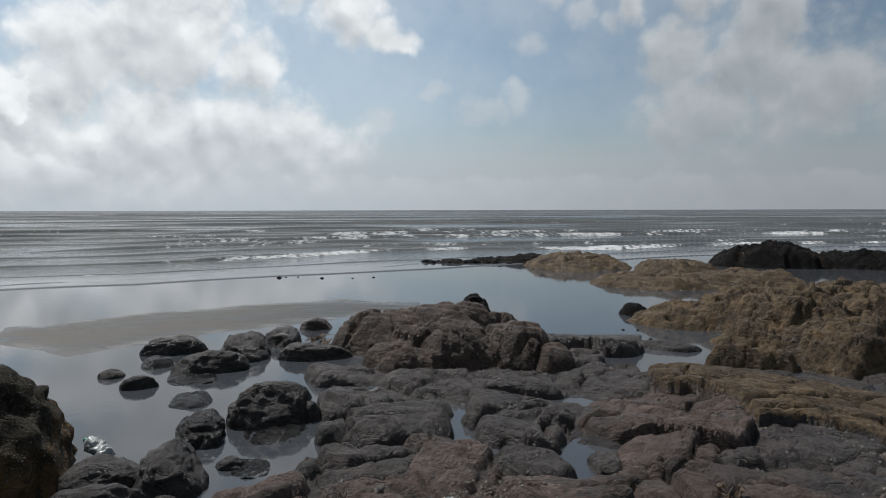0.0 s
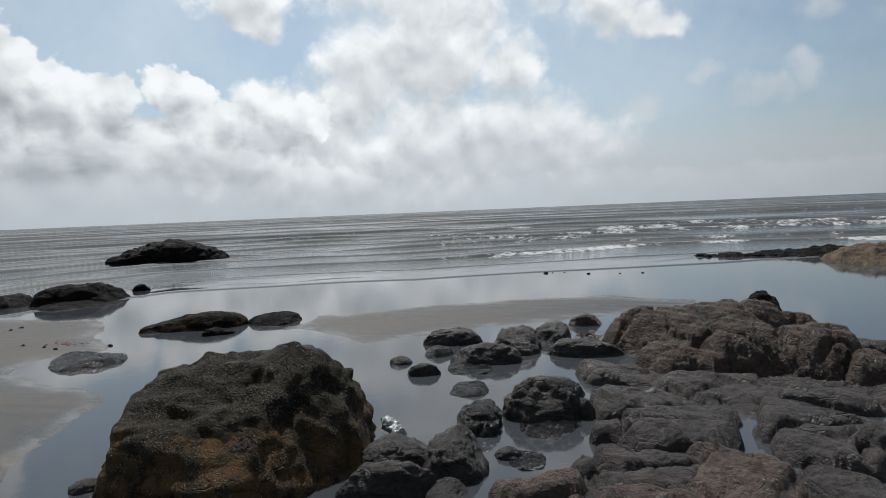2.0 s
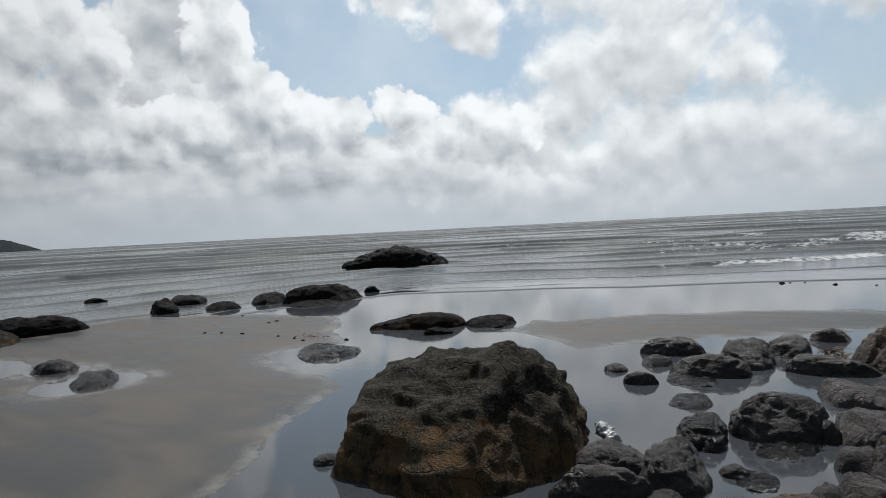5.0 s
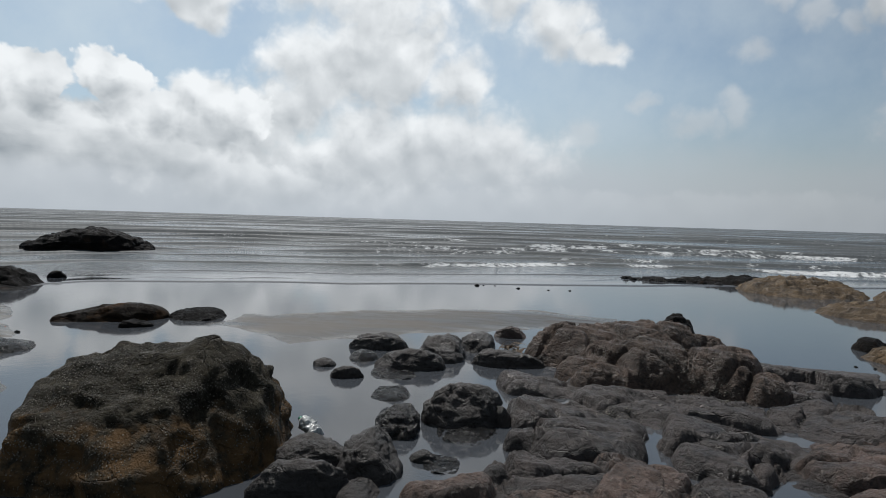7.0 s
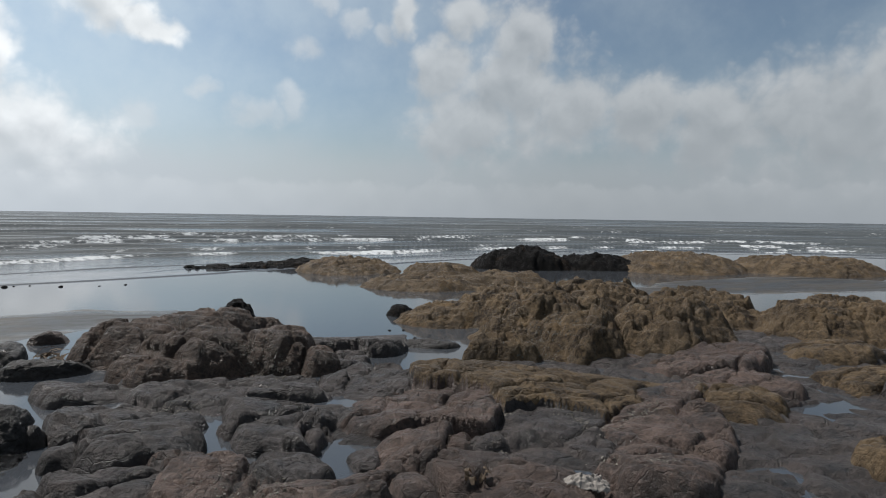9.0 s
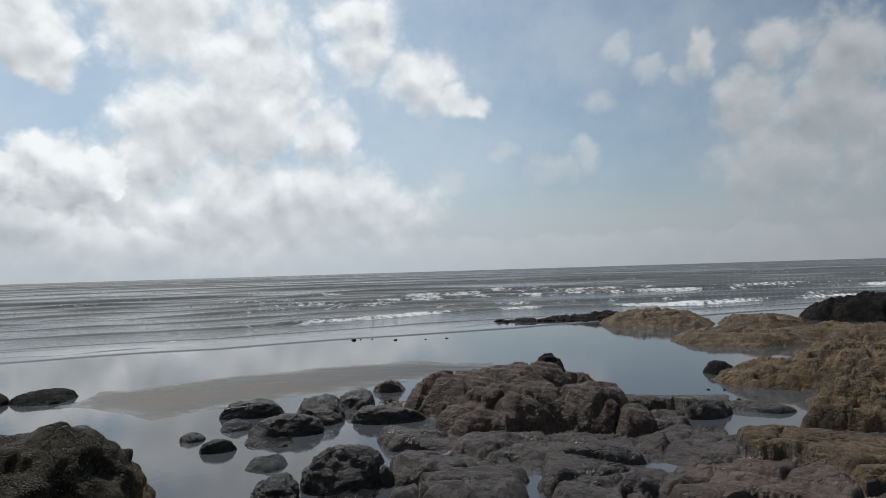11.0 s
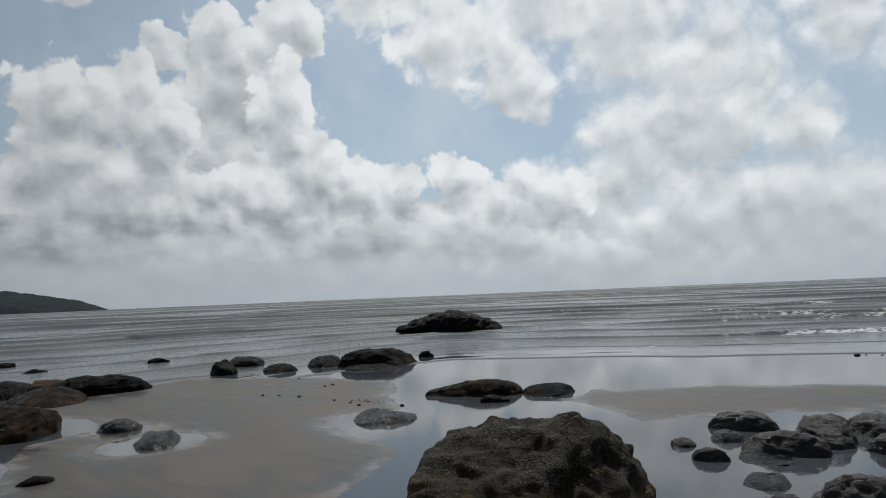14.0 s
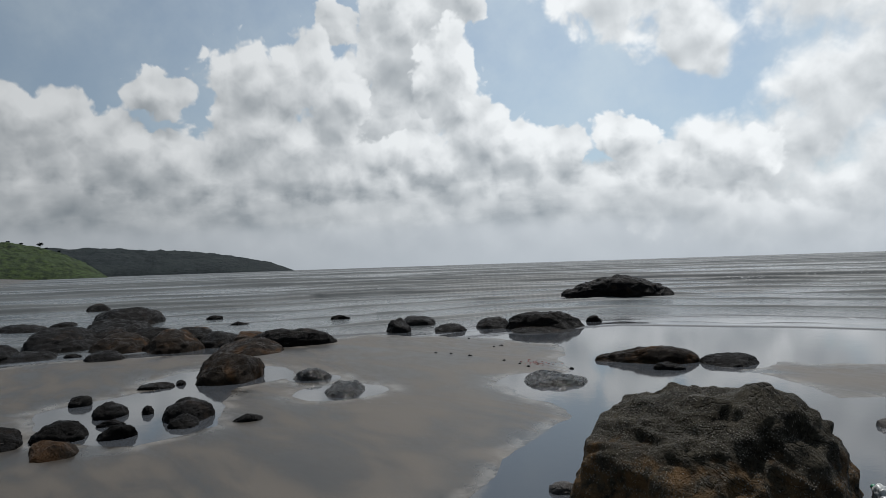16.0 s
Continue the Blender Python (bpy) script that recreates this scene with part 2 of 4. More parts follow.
def rock_material(name, low, high, tint, tint_at=0.55, crust=0.6, tide=0.0, shine=0.0, spec=0.2, relief_depth=0.075):
    m, n, p = material(name)
    bent = n.vec("ADD", p, n.vec("MULTIPLY", n.noise(p, 1.7, 4.0, out=1), (0.5, 0.5, 0.5)))
    coarse = n.noise(p, 2.6, 6.0, 0.65)
    grain = n.noise(p, 24.0, 6.0, 0.7)
    # fine bedding lines that run across the rock
    bands = n.noise(n.vec("MULTIPLY", bent, (3.0, 7.0, 14.0)), 1.6, 5.0, 0.65)
    mottle = n.math("ADD", n.math("MULTIPLY", coarse, 0.46), n.math("ADD", n.math("MULTIPLY", grain, 0.44), n.math("MULTIPLY", bands, 0.1)))
    col = n.mix(n.ramp(mottle, 0.36, 0.64), low, high)
    broad = n.math("MULTIPLY", n.ramp(n.noise(p, 0.75, 4.0, 0.6, warp=0.4), 0.47, 0.62), 0.45)
    col = n.mix(broad, col, [(a + c) * 0.32 for a, c in zip(low, high)])
    patch = n.ramp(n.math("ADD", n.math("MULTIPLY", n.noise(p, 1.3, 5.0, 0.6, warp=0.6), 0.8), n.math("MULTIPLY", grain, 0.2)), tint_at, tint_at + 0.12)
    if tide:
        level = n.add("ShaderNodeSeparateXYZ", [p]).outputs[2]
        edge = n.math("ADD", level, n.math("MULTIPLY", n.math("SUBTRACT", n.noise(p, 2.6, 5.0, 0.6), 0.5), 0.9))
        patch = n.math("MULTIPLY", n.ramp(edge, tide + 0.08, tide - 0.08), n.ramp(n.noise(p, 7.0, 4.0, 0.6), 0.35, 0.6))
    col = n.mix(patch, col, tint)
    # crust of small shells
    cell = n.add("ShaderNodeTexVoronoi", {"Vector": bent, "Scale": 46.0})
    where = n.ramp(n.noise(p, 3.4, 5.0, 0.65), crust, crust + 0.1)
    speck = n.math("MULTIPLY", n.ramp(cell.outputs["Distance"], 0.34, 0.2), where)
    speck = n.math("MULTIPLY", speck, n.ramp(n.noise(p, 60.0, 1.0), 0.4, 0.6))
    col = n.mix(n.math("MULTIPLY", speck, 0.7), col, (0.30, 0.28, 0.24))
    pits = n.add("ShaderNodeTexVoronoi", {"Vector": bent, "Scale": 6.0}, feature="DISTANCE_TO_EDGE").outputs["Distance"]
    split = n.ramp(pits, 0.0, 0.06)
    fault = n.add("ShaderNodeTexVoronoi", {"Vector": n.vec("MULTIPLY", bent, (1.0, 1.7, 1.7)), "Scale": 1.9}, feature="DISTANCE_TO_EDGE").outputs["Distance"]
    fault = n.math("MULTIPLY", n.ramp(fault, 0.022, 0.004), n.ramp(n.noise(p, 1.9, 3.0), 0.42, 0.52))
    split = n.math("SUBTRACT", split, n.math("MULTIPLY", fault, 3.0))
    col = n.mix(n.math("MULTIPLY", fault, 0.3), col, low)
    relief = n.math("ADD", n.math("MULTIPLY", grain, 0.75), n.math("ADD", n.math("MULTIPLY", coarse, 1.0), n.math("ADD", n.math("MULTIPLY", split, 0.07), n.math("ADD", n.math("MULTIPLY", bands, 0.25), n.math("MULTIPLY", speck, 0.35)))))
    rough = n.ramp(n.noise(p, 4.0, 5.0, 0.6), 0.35, 0.65, 0.36 - shine, 0.78 - 1.7 * shine)
    finish(n, col, rough, relief, 1.0, relief_depth, spec=0.5 if shine else spec)
    return m


ROCK = {
    "wet": rock_material("glistening_wet_stone", (0.003, 0.003, 0.0032), (0.022, 0.0205, 0.019), (0.025, 0.02, 0.015), 0.6, 0.7, shine=0.2, relief_depth=0.11),
    "coal": rock_material("coal_dark_wet_basalt", (0.009, 0.008, 0.007), (0.0392, 0.0331, 0.0297), (0.02, 0.0142, 0.0099), 0.6, 0.68, relief_depth=0.045, spec=0.4),
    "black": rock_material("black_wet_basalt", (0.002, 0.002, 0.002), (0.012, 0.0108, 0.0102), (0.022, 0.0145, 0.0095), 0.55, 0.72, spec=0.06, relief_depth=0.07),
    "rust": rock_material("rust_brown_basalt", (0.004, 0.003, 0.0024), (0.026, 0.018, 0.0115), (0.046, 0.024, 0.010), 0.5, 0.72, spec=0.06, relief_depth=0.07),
    "dark": rock_material("dark_wet_basalt", (0.0096, 0.0089, 0.0085), (0.0716, 0.0578, 0.0525), (0.0535, 0.0393, 0.0321), 0.6, 0.66, spec=0.45),
    "umber": rock_material("umber_basalt", (0.0118, 0.0096, 0.0078), (0.1086, 0.0742, 0.0555), (0.0623, 0.043, 0.0268), 0.58, 0.62, spec=0.3),
    "brown": rock_material("brown_weathered_basalt", (0.0132, 0.0102, 0.0086), (0.13, 0.089, 0.0712), (0.0904, 0.0593, 0.0366), 0.6, 0.62, spec=0.4),
    "ochre": rock_material("ochre_weathered_rock", (0.0177, 0.0126, 0.0088), (0.165, 0.116, 0.067), (0.125, 0.082, 0.04), 0.56, 0.62, spec=0.2),
}
MOSSY = rock_material("barnacled_basalt", (0.005, 0.0047, 0.0032), (0.066, 0.057, 0.040), (0.120, 0.071, 0.032), 0.49, 0.40, tide=0.40, spec=0.08, relief_depth=0.09)

# wet sand: damp, smooth, faintly streaked
SAND, n, p = material("wet_sand")
swirl = n.noise(n.vec("MULTIPLY", p, (0.6, 1.3, 1.0)), 0.42, 5.0, 0.55, warp=2.2)
streak = n.math("ADD", n.math("MULTIPLY", swirl, 0.65), n.math("MULTIPLY", n.noise(n.vec("MULTIPLY", p, (0.5, 1.4, 1.0)), 1.6, 5.0, 0.6, warp=1.0), 0.35))
gr = n.noise(p, 90.0, 3.0, 0.6)
col = n.mix(n.ramp(streak, 0.38, 0.62), (0.019, 0.0172, 0.0147), (0.060, 0.0505, 0.040))
col = n.mix(n.math("MULTIPLY", n.ramp(gr, 0.4, 0.7), 0.35), col, (0.04, 0.035, 0.029))
rip = n.noise(n.vec("MULTIPLY", p, (1.0, 2.6, 1.0)), 3.0, 4.0, 0.55)
wet = n.add("ShaderNodeAttribute", attribute_name="wet").outputs["Fac"]
# pale strip along the water's edge: scum, with sky sheen put into the colour
scum_sheen = n.math("MULTIPLY", n.ramp(wet, 0.5, 0.85), n.ramp(wet, 1.0, 0.9))
scum_sheen = n.math("MULTIPLY", scum_sheen, n.ramp(n.noise(p, 2.2, 5.0, 0.65, warp=0.5), 0.4, 0.6))
col = n.mix(n.math("MULTIPLY", scum_sheen, 0.55), col, (0.17, 0.16, 0.145))
damp = n.math("ADD", n.ramp(streak, 0.4, 0.6, 0.36, 0.62), n.math("MULTIPLY", wet, -0.18))
finish(n, col, damp, n.math("ADD", n.math("MULTIPLY", rip, 0.5), n.math("MULTIPLY", gr, 0.12)), 0.25, 0.02, spec=0.32)

# sea and shallow film of water: murky, mirror smooth near, white where it breaks
WATER, n, p = material("sea_water")
sea = n.add("ShaderNodeAttribute", attribute_name="sea").outputs["Fac"]
foam = n.add("ShaderNodeAttribute", attribute_name="foam").outputs["Fac"]
lace = n.noise(n.vec("MULTIPLY", p, (1.0, 1.0, 3.0)), 2.6, 7.0, 0.75)
white = n.ramp(n.math("ADD", foam, n.math("MULTIPLY", n.math("SUBTRACT", lace, 0.5), 4.0)), 0.45, 1.15)
white = n.math("MULTIPLY", white, n.ramp(foam, 0.02, 0.15))
deep = n.mix(n.ramp(n.noise(p, 0.05, 4.0), 0.35, 0.65), (0.046, 0.053, 0.057), (0.070, 0.077, 0.079))
base = n.mix(sea, (0.040, 0.044, 0.050), deep)
base = n.mix(white, base, (0.56, 0.57, 0.57))
along = n.add("ShaderNodeAttribute", attribute_name="along").outputs["Fac"]
across = n.add("ShaderNodeAttribute", attribute_name="across").outputs["Fac"]
lie = n.add("ShaderNodeCombineXYZ", [n.math("MULTIPLY", along, 0.28), across, 0.0]).outputs[0]
chop = n.math("ADD", n.math("MULTIPLY", n.noise(p, 1.3, 7.0, 0.65), 0.3), n.math("MULTIPLY", n.noise(lie, 1.5, 6.0, 0.65), 0.8))
tiny = n.noise(p, 4.0, 5.0, 0.65)
height = n.math("ADD", n.math("MULTIPLY", chop, sea), n.math("MULTIPLY", tiny, n.math("ADD", 0.014, n.math("MULTIPLY", sea, 0.6))))
# unresolved chop far out
far = n.add("ShaderNodeAttribute", attribute_name="far").outputs["Fac"]
# the steep faces are ruffled
ruffle = n.add("ShaderNodeAttribute", attribute_name="face").outputs["Fac"]
rough = n.math("ADD", n.math("ADD", n.math("MULTIPLY_ADD", far, 0.2, n.math("MULTIPLY_ADD", ruffle, 0.7, 0.05)), n.math("MULTIPLY", sea, 0.06)), n.math("MULTIPLY", white, 0.6))
finish(n, base, n.math("MINIMUM", rough, 0.9), height, 0.8, 0.085, ior=1.333)

WOODS, n, p = material("wooded_hillside")
tuft = n.noise(p, 0.09, 6.0, 0.65)
tone = n.noise(p, 0.012, 4.0, 0.6)
col = n.mix(n.ramp(tuft, 0.35, 0.65), (0.006, 0.0095, 0.0115), (0.014, 0.020, 0.022))
col = n.mix(n.ramp(tone, 0.45, 0.65), col, (0.015, 0.021, 0.022))
finish(n, col, 0.9, tuft, 1.0, 6.0, spec=0.1)
MEADOW, n, p = material("green_slope")
tuft = n.noise(p, 0.14, 6.0, 0.65)
tone = n.noise(p, 0.03, 4.0, 0.6)
col = n.mix(n.ramp(tuft, 0.35, 0.65), (0.009, 0.015, 0.008), (0.036, 0.055, 0.018))
col = n.mix(n.ramp(tone, 0.5, 0.62), col, (0.03, 0.045, 0.02))
finish(n, col, 0.9, tuft, 1.0, 4.0, spec=0.1)


def plain(name, colour, rough=0.6):
    m, n, p = material(name)
    g = n.noise(p, 40.0, 4.0)
    c = n.mix(n.ramp(g, 0.3, 0.7), [v * 0.75 for v in colour], [min(1, v * 1.15) for v in colour])
    finish(n, c, rough, g, 0.3, 0.004)
    return m


# ---- mesh helpers ----
def fbm(x, y, scale, octaves=4, seed=0.0, gain=0.5):
    """Smooth value noise on arrays, about -1 to 1."""
    total, amp, norm = np.zeros(np.shape(x)), 1.0, 0.0
    for o in range(octaves):
        u, v = x * scale + seed + 17.3 * o, y * scale - seed + 9.1 * o
        iu, iv = np.floor(u), np.floor(v)
        fu, fv = u - iu, v - iv
        fu, fv = fu * fu * (3 - 2 * fu), fv * fv * (3 - 2 * fv)

        def h(a, b):
            s = np.sin(a * 127.1 + b * 311.7) * 43758.5453
            return s - np.floor(s)
        r = (h(iu, iv) * (1 - fu) + h(iu + 1, iv) * fu) * (1 - fv) + (h(iu, iv + 1) * (1 - fu) + h(iu + 1, iv + 1) * fu) * fv
        total += amp * (2 * r - 1)
        norm += amp
        amp *= gain
        scale *= 2.03
    return total / norm


def grid_mesh(name, X, Y, Z, mat, attributes=()):
    """A sheet from arrays of equal shape; attributes: (name, array)."""
    r, c = X.shape
    co = np.stack([X, Y, Z], -1).reshape(-1, 3)
    i = np.arange(r * c).reshape(r, c)
    quads = np.stack([i[:-1, :-1], i[:-1, 1:], i[1:, 1:], i[1:, :-1]], -1).reshape(-1, 4)
    me = bpy.data.meshes.new(name)
    me.vertices.add(len(co))
    me.vertices.foreach_set("co", co.ravel())
    me.loops.add(quads.size)
    me.loops.foreach_set("vertex_index", quads.ravel().astype(np.int32))
    me.polygons.add(len(quads))
    me.polygons.foreach_set("loop_start", np.arange(0, quads.size, 4, dtype=np.int32))
    me.polygons.foreach_set("use_smooth", np.ones(len(quads), dtype=bool))
    me.update(calc_edges=True)
    for key, values in attributes:
        me.attributes.new(key, "FLOAT", "POINT").data.foreach_set("value", values.ravel().astype(np.float32))
    me.materials.append(mat)
    return me


def part(name, bm, mat, parent, label=""):
    """Links a bmesh as one mesh object under a thing."""
    me = bpy.data.meshes.new(name)
    bm.to_mesh(me)
    bm.free()
    me.materials.append(mat)
    ob = new(name, me)
    ob.parent = parent
    return tagged(ob, label)


def inside(x, y, corners):
    """Signed distance to a closed outline, positive inside."""
    best, odd = np.full(np.shape(x), 1e9), np.zeros(np.shape(x), bool)
    for (ax, ay), (bx, by) in zip(corners, corners[1:] + corners[:1]):
        ex, ey = bx - ax, by - ay
        t = np.clip(((x - ax) * ex + (y - ay) * ey) / (ex * ex + ey * ey), 0, 1)
        best = np.minimum(best, np.hypot(x - ax - t * ex, y - ay - t * ey))
        cross = (ay > y) != (by > y)
        odd ^= cross & (x < ax + (y - ay) * ex / (ey if ey else 1e-9))
    return np.where(odd, best, -best)


# ---- ground: one sheet of sand ----
BAR_A = [(-10, 8.3), (-8.7, 6.7), (-8.1, 6.0), (-6.6, 5.4), (-5.9, 4.3), (-5.0, 3.1), (-3.6, 1.0), (-3, -5), (-16, -8), (-18, 0), (-16.8, 4.6), (-17.8, 6.6), (-18, 7.7), (-15.9, 9.3), (-12.4, 10.3)]
BAR_B = [(-7.4, 11.2), (-7.2, 10.1), (-5.1, 8.7), (-4.4, 9.7), (-2.5, 11.8), (0, 13.2), (-0.5, 14.2), (-2.3, 14.8), (-4.5, 13.6), (-5.8, 13)]
BAR_C = [(8.5, 14.5), (12, 14), (30, 13), (34, 22), (14, 17.5)]
POOL = [(-12.6, 3.2), (-11.6, 2.6), (-8.9, 1.7), (-8.4, 0.6), (-9.4, -0.4), (-11.4, -0.4), (-12.2, 1.0)]


MOATS = [(-12.98, 2.6, 1.32), (-8.64, 6.93, 0.92), (-10.06, 3.78, 0.72), (-11.66, 3.8, 0.54)]


def sand_height(x, y):
    wob = 0.35 * fbm(x, y, 0.55, 4, 3.0)
    d = np.maximum(np.maximum(inside(x, y, BAR_A), inside(x, y, BAR_B)), inside(x, y, BAR_C)) + wob
    d = np.minimum(d, -inside(x, y, POOL) - wob)
    for cx, cy, cr in MOATS:
        d = np.minimum(d, np.hypot(x - cx, (y - cy)) - cr - 0.4 * wob)
    z = np.clip(d * 0.03, -0.05, 0.028) + 0.007 * fbm(x, y, 1.3, 3, 8.0)
    r = np.hypot(x, y)
    z = z - np.clip((r - 26) * 0.03, 0, 4)
    behind = np.clip(-y - 9, 0, 60)
    return np.where(behind > 0, np.maximum(z, 0.0) + 0.06 * behind, z)


def spread(a, b, step, far, count):
    mid = np.arange(a, b + step / 2, step)
    out = np.geomspace(1.0, far, count)
    return np.concatenate([a - out[::-1], mid, b + out])


gx, gy = np.meshgrid(spread(-20, 16, 0.11, 4000, 26), spread(-6, 17, 0.11, 4000, 26))
gz = sand_height(gx, gy)
ground = new("ground", grid_mesh("ground", gx, gy, gz, SAND, [("wet", np.clip(1 - gz / 0.02, 0, 1))]))
tagged(ground, "smooth wet grey-brown beach sand with shallow pools", "sand", kind="structure")

# ---- sea: shallow film over the sand, small breakers beyond ----
radii = np.concatenate([np.arange(0.6, 18, 0.3), np.arange(18, 34, 0.06), np.arange(34, 70, 0.12), np.arange(70, 150, 0.28), np.arange(150, 260, 0.7), np.geomspace(260, 4600, 260)])
turns = np.radians(np.concatenate([np.arange(-110, -58, 1.5), np.arange(-58, 98, 0.42), np.arange(98, 141, 1.5)]))
R, TH = np.meshgrid(radii, turns, indexing="ij")
SX, SY = -R * np.sin(TH), R * np.cos(TH)
deg = np.degrees(TH)
shore = np.interp(deg, [-110, -40, -15, 0, 10, 25, 45, 60, 75, 90, 141], [60, 44, 30, 26, 24.5, 22.5, 23.5, 20, 18, 17.5, 17])
s = R - shore + 1.6 * fbm(SX, SY, 0.09, 3, 5.0)
STEEP = 0.13
lam = 3.6 + STEEP * np.clip(s, 0, None)
phase = np.where(s > 0, np.log(lam / 3.6) / STEEP, s / 3.6) + 0.34 * fbm(SX / (1 + np.clip(s, 0, None) / 60), SY / (1 + np.clip(s, 0, None) / 60), 0.05, 3, 11.0)
crest = np.floor(phase)
u = phase - crest
shape = np.exp(-((u - 0.3) / np.where(u < 0.3, np.interp(s, [0, 22, 60, 300], [0.03, 0.032, 0.042, 0.06]), 0.24)) ** 2)
env = np.clip(0.62 + 1.9 * fbm(deg * 0.055 + crest * 7.7, crest * 3.1 + 0 * deg, 1.0, 3, 2.0), 0.0, 1.05)
rise = np.clip((s + 1) / 13, 0, 1) ** 0.7
height = np.minimum(lam * 0.037, 0.36) * np.clip((s + 2) / 9, 0.16, 1)
amp = np.where(s > -4.5, height * env * np.clip((s + 4.5) / 2, 0, 1), 0.0)
fade = np.interp(R, [0, 250, 900, 4600], [1, 1, 0.8, 0.5])
along, across = deg * np.minimum(R, 400) * 0.0175, s
cross = fbm(along * 0.14, across * 0.8, 1.0, 4, 21.0)
Z = shape * amp * fade + np.where(s > 4, 0.045 * rise * fade * cross, 0)
# lesser waves between the crests
w2 = phase * 2.3 + 0.6 * fbm(deg * 0.12, phase * 0.8, 1.0, 3, 71.0)
u2 = w2 - np.floor(w2)
size2 = np.clip(-0.15 + 2.2 * fbm(deg * 0.13 + np.floor(w2) * 5.3, np.floor(w2) * 2.7, 1.0, 2, 77.0), 0, 1.2)
Z += np.where(s > -2, 0.38 * height * size2 * fade * np.exp(-((u2 - 0.35) / np.where(u2 < 0.35, 0.07, 0.3)) ** 2), 0)
Z -= R * R / 2 / 6.4e6
break_zone = np.exp(-((s - 22) / 24) ** 2) + 0.6 * np.exp(-((s - 4) / 4) ** 2) + 0.3 * (s > 50)
side = np.interp(deg, [-60, -10, 10, 30, 45, 90], [1.25, 1.15, 0.95, 0.6, 0.12, 0.06])
face = np.clip(np.exp(-((u - 0.27) / 0.045) ** 2) * (s > -4) + np.exp(-((u2 - 0.31) / 0.07) ** 2) * np.clip(size2, 0, 1) * (s > -2), 0, 1)
front = np.exp(-((u - 0.28) / 0.04) ** 2) + 0.3 * np.exp(-((u - 0.2) / 0.06) ** 2) + 0.22 * np.exp(-((u - 0.45) / 0.2) ** 2)
torn = np.clip(0.55 + 1.5 * fbm(along * 0.5, across * 0.8, 1.0, 3, 31.0), 0, 1.4)
FOAM = np.where(s > 0.3, np.clip(front * np.clip(env - 0.65, 0, 1) * 2.2 * break_zone * side * torn, 0, 1), 0)
edge = np.exp(-((s - 0.7) / 0.45) ** 2) * np.clip(0.4 + fbm(deg * 0.2, deg * 0, 1.0, 3, 4.0), 0, 1) * 0.5 * side * torn ** 2
FOAM = np.clip(FOAM + edge, 0, 1)
sea_ob = new("water", grid_mesh("water", SX, SY, Z, WATER, [("foam", FOAM), ("face", face), ("far", np.clip((R - 50) / 500, 0, 1) ** 0.6), ("sea", np.clip((s + 1) / 5, 0, 1)), ("along", along), ("across", across)]))
tagged(sea_ob, "grey sea with small breakers and a mirror-like film over the sand", "sea", kind="structure")


# ---- far headland ----
def hill(name, label, a0, a1, dist, depth, top, mat, seed):
    """A ridge that runs across the view from azimuth a0 to a1, falling to the sea at a0."""
    A, D = np.meshgrid(np.radians(np.linspace(a0, a1, 260)), np.linspace(0, 1, 40), indexing="ij")
    k = (A - radians(a0)) / radians(a1 - a0)
    crown = np.interp(np.degrees(A), top[0], top[1])
    r = dist + depth * D
    prof = np.sin(np.clip(D * 1.15, 0, 1) * math.pi / 2) ** 0.75
    z = crown * prof * (1 + 0.10 * fbm(np.degrees(A), D * 6, 0.8, 4, seed)) + 3.0 * prof * fbm(np.degrees(A) * 3, D * 30, 1.0, 3, seed + 4) - 1.5
    ob = new(name, grid_mesh(name, -r * np.sin(A), r * np.cos(A), z, mat))
    return tagged(ob, label, "hill", kind="structure")


hill("headland", "long low wooded headland sloping down to the sea", 72.0, 128.0, 1500, 500, ([72, 74, 78, 82, 87, 95, 128], [1, 27, 52, 66, 72, 80, 110]), WOODS, 2.0)
hill("hillside", "near green grassy hillside with scattered bushes", 86.2, 128.0, 800, 260, ([86.2, 87.5, 89, 91, 93, 100, 128], [1, 18, 34, 44, 49, 58, 80]), MEADOW, 6.0)


# ---- rocks ----
BASE = {}


def ball(sub):
    """Unit ball vertices and faces, kept for reuse."""
    if sub not in BASE:
        bm = bmesh.new()
        bmesh.ops.create_icosphere(bm, subdivisions=sub, radius=1.0)
        BASE[sub] = (np.array([v.co[:] for v in bm.verts]), [[v.index for v in f.verts] for f in bm.faces])
        bm.free()
    return BASE[sub]


rock_count = 0


